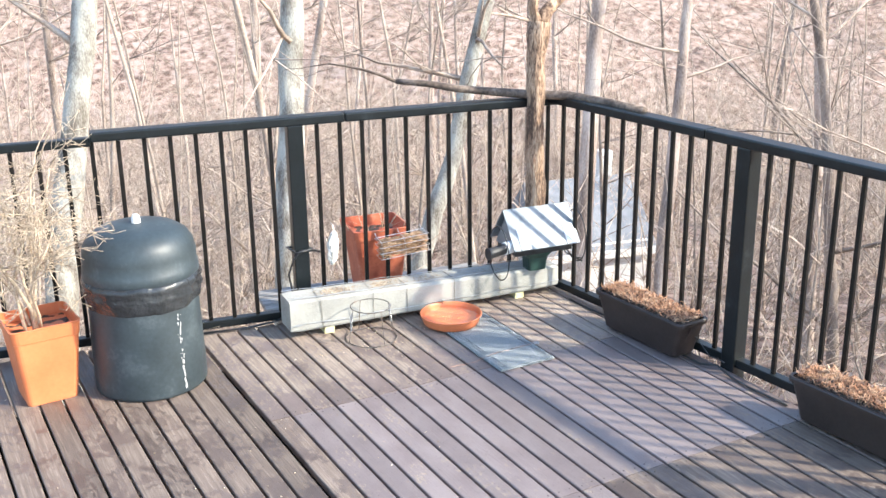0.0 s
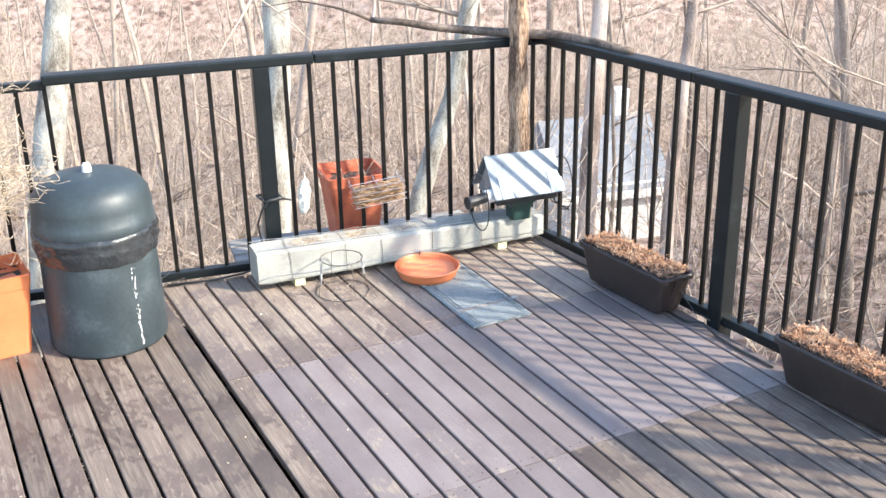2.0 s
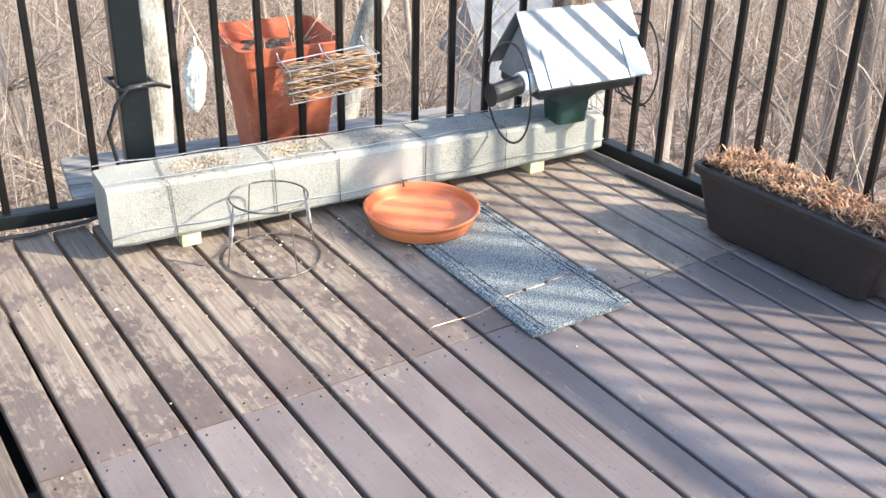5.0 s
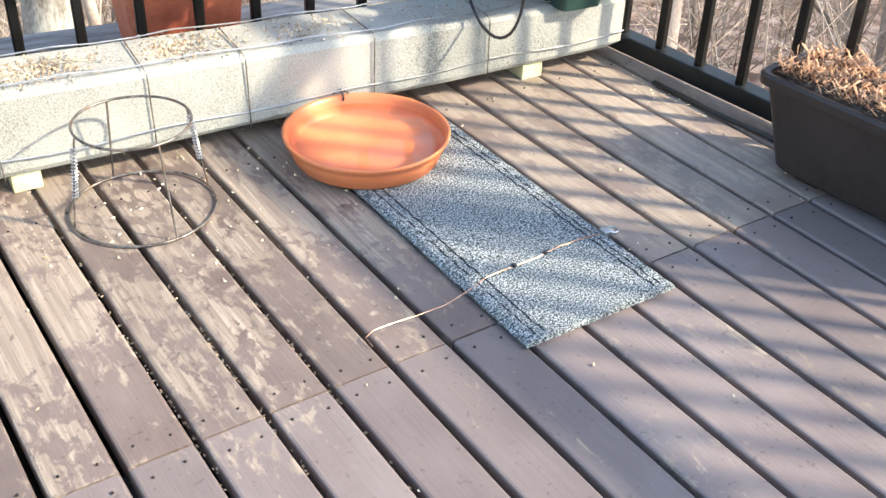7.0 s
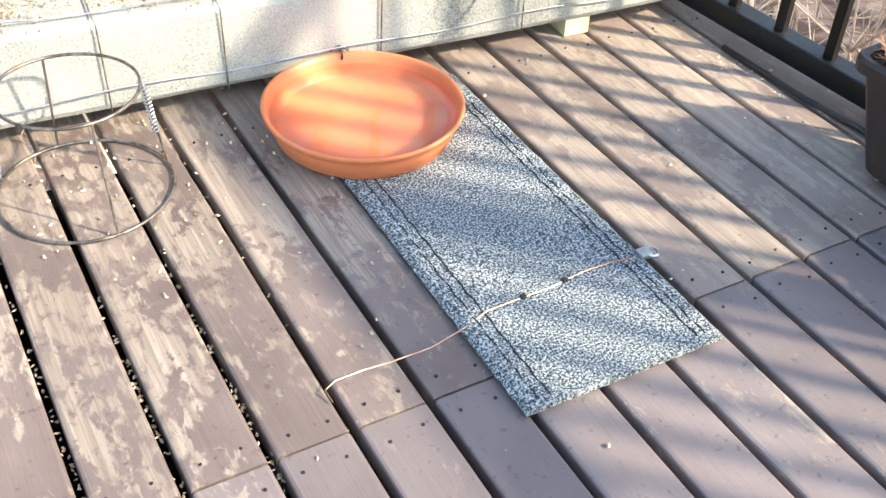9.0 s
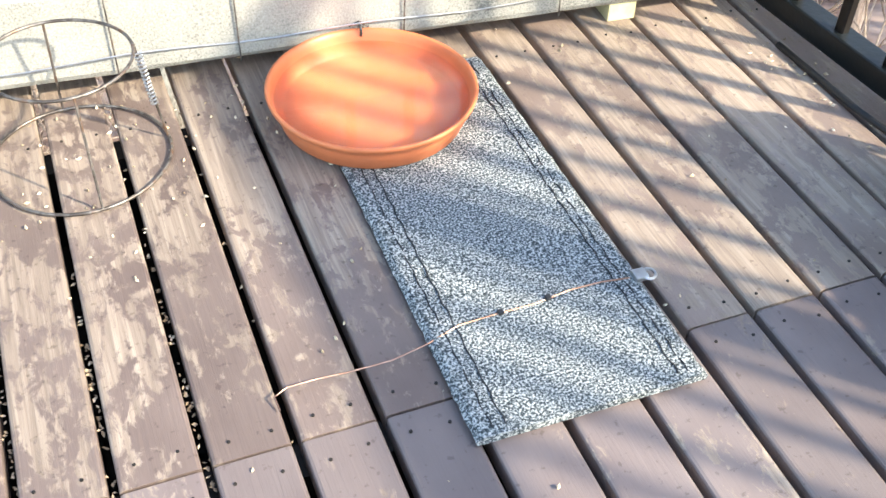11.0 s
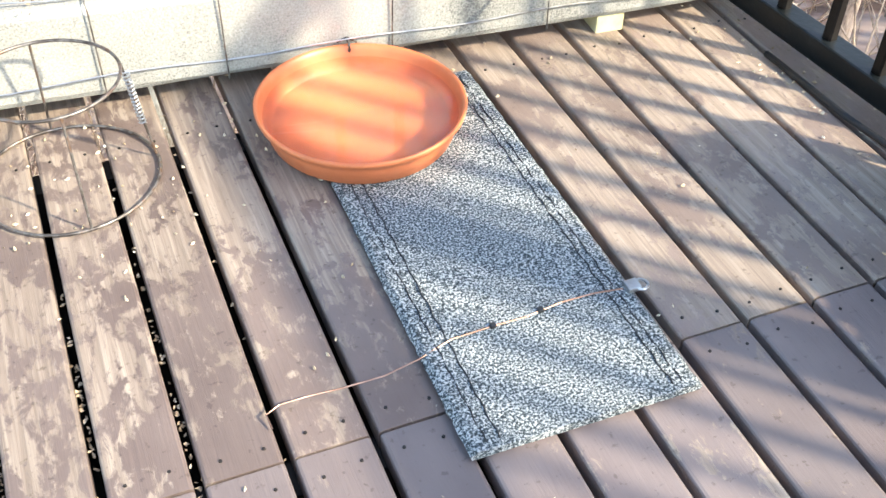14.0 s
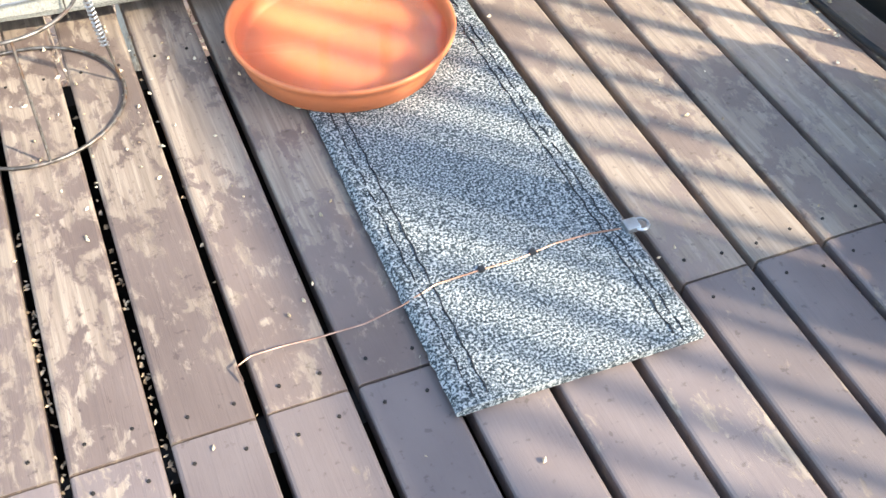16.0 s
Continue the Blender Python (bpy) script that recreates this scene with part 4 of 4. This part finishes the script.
def tree_variant(seed, height, r, depth, lean=0.03, mat_=None, low=0.35, kids=12):
    """A leafless tree at the origin: tapered trunk, limbs and a fine twig crown."""
    rnd = random.Random(seed)
    t = empty("tree", pose(0, 0, 0), "leafless pale grey woodland tree on the leafy slope", "tree", "woodland trees")
    pts, rads = [], []
    p, d = Vector((0, 0, -0.4)), Vector((rnd.gauss(0, lean), rnd.gauss(0, lean), 1))
    k = 12
    for i in range(k + 1):
        pts.append(p.copy())
        rads.append(r * (1.15 - 0.95 * (i / k) ** 0.9) * (1.25 if i == 0 else 1))
        d = (d + Vector((rnd.gauss(0, 0.035), rnd.gauss(0, 0.035), 0.05))).normalized()
        p = p + d * height / k
    crown = []
    for _ in range(kids):
        i = rnd.randint(int(k * low), k)
        a = rnd.uniform(0, 6.28)
        nd = Vector((math.cos(a), math.sin(a), rnd.uniform(0.15, 1.0)))
        branch(crown, pts[i], nd, height * rnd.uniform(0.12, 0.26), rads[i] * rnd.uniform(0.3, 0.5), depth, rnd, 0.5, 5, (3, 5), -0.02, 5, 0.35)
    tubes_object("trunk", [(pts, rads, 9)], mat_ or M_BARK, t)
    tubes_object("crown", [(q, w, min(n, 4)) for q, w, n in crown], M_TWIG, t)
    return t


def set_tree(t, x, y, rz, s=1.0, drop=0.0):
    c = copy_thing(t, pose(x, y, ground_z(x, y) - drop, 0, 0, rz))
    c.scale = (s, s, s)
    return c


big = [tree_variant(11, 15, 0.11, 3), tree_variant(12, 13, 0.085, 3, 0.05), tree_variant(13, 17, 0.12, 3, 0.02), tree_variant(14, 12, 0.07, 3, 0.07)]
thin = [tree_variant(31, 8, 0.038, 3, 0.07, M_TWIG, 0.15, 14), tree_variant(32, 6.5, 0.03, 3, 0.1, M_TWIG, 0.12, 14), tree_variant(33, 9.5, 0.05, 3, 0.06, M_BARK, 0.15, 15), tree_variant(34, 5, 0.022, 3, 0.12, M_TWIG, 0.1, 16)]
rt = random.Random(77)
for base, (x, y) in zip(big + thin, ((-9, 14), (16, 14), (6.5, 22), (-4, 19), (0.6, 8), (5.5, 6.5), (-3.2, 7.5), (7.5, 4))):
    base.matrix_world = pose(x, y, ground_z(x, y), 0, 0, rt.uniform(0, 360))
spots = []


def far_enough(x, y, dmin):
    return all((x - a) ** 2 + (y - b) ** 2 > dmin * dmin for a, b in spots)


count = 0
while count < 275:
    ang = radians(rt.uniform(-4, 100))
    dist = 5.5 + 62 * rt.random() ** 1.25
    x, y = -2 + dist * math.cos(ang), -2.5 + dist * math.sin(ang)
    if y < 3.0 and x < 3.2:
        continue
    if math.hypot(x - 7.85, y - 10.1) < 2 or (abs((y + 3.7) / (x + 2.3) - 1.36) < 0.13 and 1.5 < x < 7.5):
        continue
    if not far_enough(x, y, 0.7):
        continue
    spots.append((x, y))
    pick = rt.choice(big) if rt.random() < (0.0 if dist < 20 else 0.16) else rt.choice(thin)
    set_tree(pick, x, y, rt.uniform(0, 360), rt.uniform(0.75, 1.2))
    count += 1


for x, y, s in ((-3.6, 4.6, 0.9), (-2.7, 5.6, 1.0), (-2.2, 4.4, 0.8), (-1.9, 6.4, 1.0), (-0.5, 5.3, 0.85), (0.3, 6.2, 0.9), (1.2, 5.2, 0.8), (-4.4, 6.2, 1.1), (2.9, 6.2, 0.8), (5.6, 4.6, 0.8), (7.4, 6.0, 0.9), (5.0, 2.6, 0.75), (8.2, 2.8, 0.9)):
    set_tree(thin[3] if s < 0.9 else thin[1], x, y, rt.uniform(0, 360), s)


def special_tree(name_label, pts, rads, mat_, seed, twig_from=4, twigs=7, reach=1.3):
    t = empty("tree", pose(pts[0][0], pts[0][1], pts[0][2]), name_label, "tree")
    rnd = random.Random(seed)
    o = Vector(pts[0])
    ps = [Vector(p) - o for p in pts]
    fine_p, fine_r = [], []
    for a, b, ra, rb in zip(ps, ps[1:], rads, rads[1:]):
        for i in range(4):
            f = i / 4
            fine_p.append(a.lerp(b, f) + Vector((rnd.gauss(0, 0.006), rnd.gauss(0, 0.006), 0)))
            fine_r.append((ra + (rb - ra) * f) * rnd.uniform(0.95, 1.05))
    fine_p.append(ps[-1])
    fine_r.append(rads[-1])
    crown = []
    for _ in range(twigs):
        i = rnd.randint(int(len(fine_p) * 0.45), len(fine_p) - 1)
        a = rnd.uniform(0, 6.28)
        branch(crown, fine_p[i], Vector((math.cos(a), math.sin(a), rnd.uniform(-0.1, 0.8))), reach * rnd.uniform(0.6, 1.1), fine_r[i] * 0.33, 3, rnd, 0.5, 5, (2, 4), 0.0, 5, 0.35)
    tubes_object("trunk", [(fine_p, fine_r, 14)], mat_, t)
    tubes_object("crown", [(q, w, 4) for q, w, n in crown], M_TWIG, t)
    return t


def gz(x, y):
    return ground_z(x, y) - 0.2


special_tree("tall lichen-pale trunk just beyond the end railing", [(-0.10, 2.65, gz(-0.1, 2.65)), (0.11, 2.9, -0.45), (0.31, 3.17, 0.79), (0.36, 3.22, 1.35), (0.40, 3.25, 3.2), (0.5, 3.3, 6.5)], [0.13, 0.10, 0.085, 0.078, 0.06, 0.03], M_BARK_LICHEN, 3)
special_tree("pale leaning trunk with smooth lichen-grey bark", [(-1.55, 3.6, gz(-1.5, 3.6)), (-1.25, 3.77, -0.47), (-0.97, 4.02, 0.67), (-0.83, 4.08, 1.35), (-0.6, 4.2, 3.4), (-0.4, 4.3, 6.0)], [0.15, 0.115, 0.092, 0.085, 0.065, 0.03], M_BARK_LICHEN, 5, twigs=9)
special_tree("slanting pale trunk leaning over the slope", [(1.1, 3.75, gz(1.1, 3.75)), (1.61, 3.8, -0.9), (1.97, 3.88, -0.08), (2.32, 3.92, 1.19), (2.8, 4.1, 3.0), (3.2, 4.3, 5.0)], [0.11, 0.085, 0.07, 0.065, 0.05, 0.02], M_BARK_LICHEN, 8)
special_tree("grey trunk with upswept limbs beyond the corner", [(3.4, 4.0, gz(3.4, 4.0)), (3.5, 4.08, -0.9), (3.57, 4.13, 0.25), (3.68, 4.2, 1.1), (3.75, 4.25, 2.6), (3.8, 4.3, 4.5)], [0.10, 0.085, 0.072, 0.062, 0.05, 0.02], M_BARK, 13, twigs=10, reach=1.7)
special_tree("slender grey tree with spreading bare branches", [(3.8, 3.3, gz(3.8, 3.3)), (3.96, 3.47, -0.89), (4.15, 3.6, 0.2), (4.28, 3.71, 1.1), (4.4, 3.8, 2.6), (4.5, 3.9, 4.2)], [0.075, 0.06, 0.05, 0.045, 0.035, 0.015], M_BARK, 17, twigs=12, reach=1.8)
special_tree("slim straight trunk on the open slope", [(6.3, 3.75, gz(6.3, 3.75)), (6.41, 3.93, -0.96), (6.5, 4.1, 0.1), (6.55, 4.26, 0.93), (6.6, 4.4, 2.6), (6.7, 4.5, 4.5)], [0.085, 0.068, 0.058, 0.05, 0.04, 0.015], M_BARK, 19, twigs=12, reach=1.8)


# ---------- undergrowth of fallen sticks and saplings ----------
def build_brush():
    rnd = random.Random(55)
    tubes = []
    for _ in range(7800):
        ang = radians(rnd.uniform(-6, 98))
        dist = 6.5 + 44 * rnd.random() ** 1.1
        x, y = -2 + dist * math.cos(ang), -2.5 + dist * math.sin(ang)
        if y < 2.0 and x < 2.2:
            continue
        if abs((y + 3.7) / (x + 2.3) - 1.36) < 0.15 and 1.5 < x < 8.6:
            continue
        z = ground_z(x, y)
        L = rnd.uniform(0.5, 2.9) * (1 + dist / 32)
        r = rnd.uniform(0.003, 0.008) * (1 + dist / 25)
        up = rnd.random()
        d = Vector((rnd.gauss(0, 1), rnd.gauss(0, 1), 0.25 if up < 0.4 else rnd.uniform(1.2, 3.5))).normalized()
        p = Vector((x, y, z - 0.05))
        q = p + d * L * 0.55 + Vector((rnd.gauss(0, 0.07), rnd.gauss(0, 0.07), rnd.gauss(0, 0.05)))
        tubes.append(([p, q, p + d * L + Vector((rnd.gauss(0, 0.15), rnd.gauss(0, 0.15), 0))], [r, r * 0.8, r * 0.3], 3))
        if up >= 0.4:
            for _k in range(4):
                e = q + Vector((rnd.gauss(0, 0.4), rnd.gauss(0, 0.4), rnd.uniform(0.2, 0.7))) * L * 0.5
                tubes.append(([q, q.lerp(e, 0.5) + Vector((0, 0, 0.05)), e], [r * 0.6, r * 0.45, r * 0.2], 3))
    b = tubes_object("undergrowth", tubes, M_TWIG)
    tagged(b, "tangled bare saplings and fallen sticks on the slope", "undergrowth", kind="stuff")


build_brush()


# ---------- litter on the boards ----------
flakes("fallen_husks", [(-0.35, 0.45, 0.001, 0.22, 0.12, 70), (0.3, 0.3, 0.001, 0.3, 0.3, 40), (-0.2, 0.62, 0.001, 0.3, 0.06, 60), (0.74, 0.45, 0.001, 0.04, 0.2, 60), (-0.9, -0.4, 0.001, 0.5, 0.6, 60)],
       M_SEED, "pale seed husks scattered over the deck boards", "bird seed", (0.004, 0.010))
flakes("seed_in_gaps", [(-0.388, 0.1, -0.012, 0.002, 0.17, 60), (-0.291, 0.12, -0.012, 0.002, 0.16, 60), (-0.485, 0.1, -0.012, 0.002, 0.22, 60), (-0.194, 0.35, -0.012, 0.002, 0.2, 10), (-1.365, -0.2, -0.012, 0.002, 0.4, 50), (-1.66, -0.3, -0.012, 0.002, 0.4, 55)],
       M_SEED_DIRTY, "dull bird seed caught in the gaps between boards", "bird seed", (0.005, 0.009))


# ---------- deck: joists, then the boards ----------
floor = tagged(new("floor"), "worn brown-stained timber deck of narrow spaced boards", "deck", kind="structure")
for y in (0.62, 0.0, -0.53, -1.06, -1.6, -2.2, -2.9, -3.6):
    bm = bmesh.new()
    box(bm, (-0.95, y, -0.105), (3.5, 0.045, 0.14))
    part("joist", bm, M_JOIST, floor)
bm = bmesh.new()
box(bm, (0.80, -1.55, -0.08), (0.028, 4.5, 0.13), 0.003)
part("edge_beam", bm, M_SHELF, floor)

BOARD_W = 0.0860
boards = {}
# Added sheet that hides sunlit ground, so the gaps stay dark.
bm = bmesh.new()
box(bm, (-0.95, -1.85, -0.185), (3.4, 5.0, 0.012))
part("under_sheet", bm, M_JOIST, floor, "added near-black sheet under the joists that keeps the board gaps dark")


def board_mesh(length, mat_, w):
    key = (round(length, 3), mat_.name, w)
    if key not in boards:
        h, t, b = w / 2, 0.03, 0.0035
        prof = [(-h, -t), (h, -t), (h, -b), (h - b * 0.4, -b * 0.35), (h - b * 1.3, 0), (-h + b * 1.3, 0), (-h + b * 0.4, -b * 0.35), (-h, -b)]
        n = len(prof)
        verts = [(x, y, z) for y in (-length / 2, length / 2) for x, z in prof]
        faces = [(j, (j + 1) % n, n + (j + 1) % n, n + j) for j in range(n)] + [tuple(range(n - 1, -1, -1)), tuple(range(n, 2 * n))]
        me = bpy.data.meshes.new("board")
        me.from_pydata(verts, [], faces)
        me.update()
        me.materials.append(mat_)
        boards[key] = me
    return boards[key]


def lay(x, y0, y1, mat_, w=BOARD_W):
    ob = new("board", board_mesh(y1 - y0, mat_, w))
    ob.parent = floor
    ob.location = (x, (y0 + y1) / 2, random.uniform(-0.0016, 0.0))
    ob.rotation_euler = (0, random.uniform(-0.004, 0.004), 0)
    return ob


J2 = -1.06
NEAR = -4.4
screw_mesh = None


def screw(x, y):
    global screw_mesh
    if screw_mesh is None:
        bm = bmesh.new()
        bmesh.ops.create_cone(bm, cap_ends=True, segments=8, radius1=0.0022, radius2=0.0019, depth=0.0016)
        screw_mesh = bpy.data.meshes.new("screw")
        bm.to_mesh(screw_mesh)
        bm.free()
        screw_mesh.materials.append(M_JOIST)
    ob = new("screw", screw_mesh)
    ob.parent = floor
    ob.location = (x, y, 0.0002)


for k in range(-8, 12):
    x = -(k - 0.5) * P                     # board between gap k-1 and gap k
    end = rail_y(x) - 0.03
    # Boards nearest the side railing get the stain with light added to its colour.
    lay(x, 0.0018, end, M_BOARD_WORN if k > -3 else M_BOARD_WORN_LIT)
    lay(x, J2 + 0.0018, -0.0018, M_BOARD_PAINT if k < 11 else M_BOARD_BARE)
    lay(x, NEAR, J2 - 0.0018, M_BOARD_BARE if k < 3 else M_BOARD_PAINT)
    for y in (0.03, -0.03, J2 + 0.03, J2 - 0.03, 0.62):
        for dx in (-0.024, 0.024):
            screw(x + dx + random.uniform(-0.004, 0.004), y + random.uniform(-0.006, 0.006))
for k in range(12, 30):
    x = -(k - 0.5) * P - 0.013
    lay(x, NEAR, rail_y(x) - 0.03, M_BOARD_BARE)
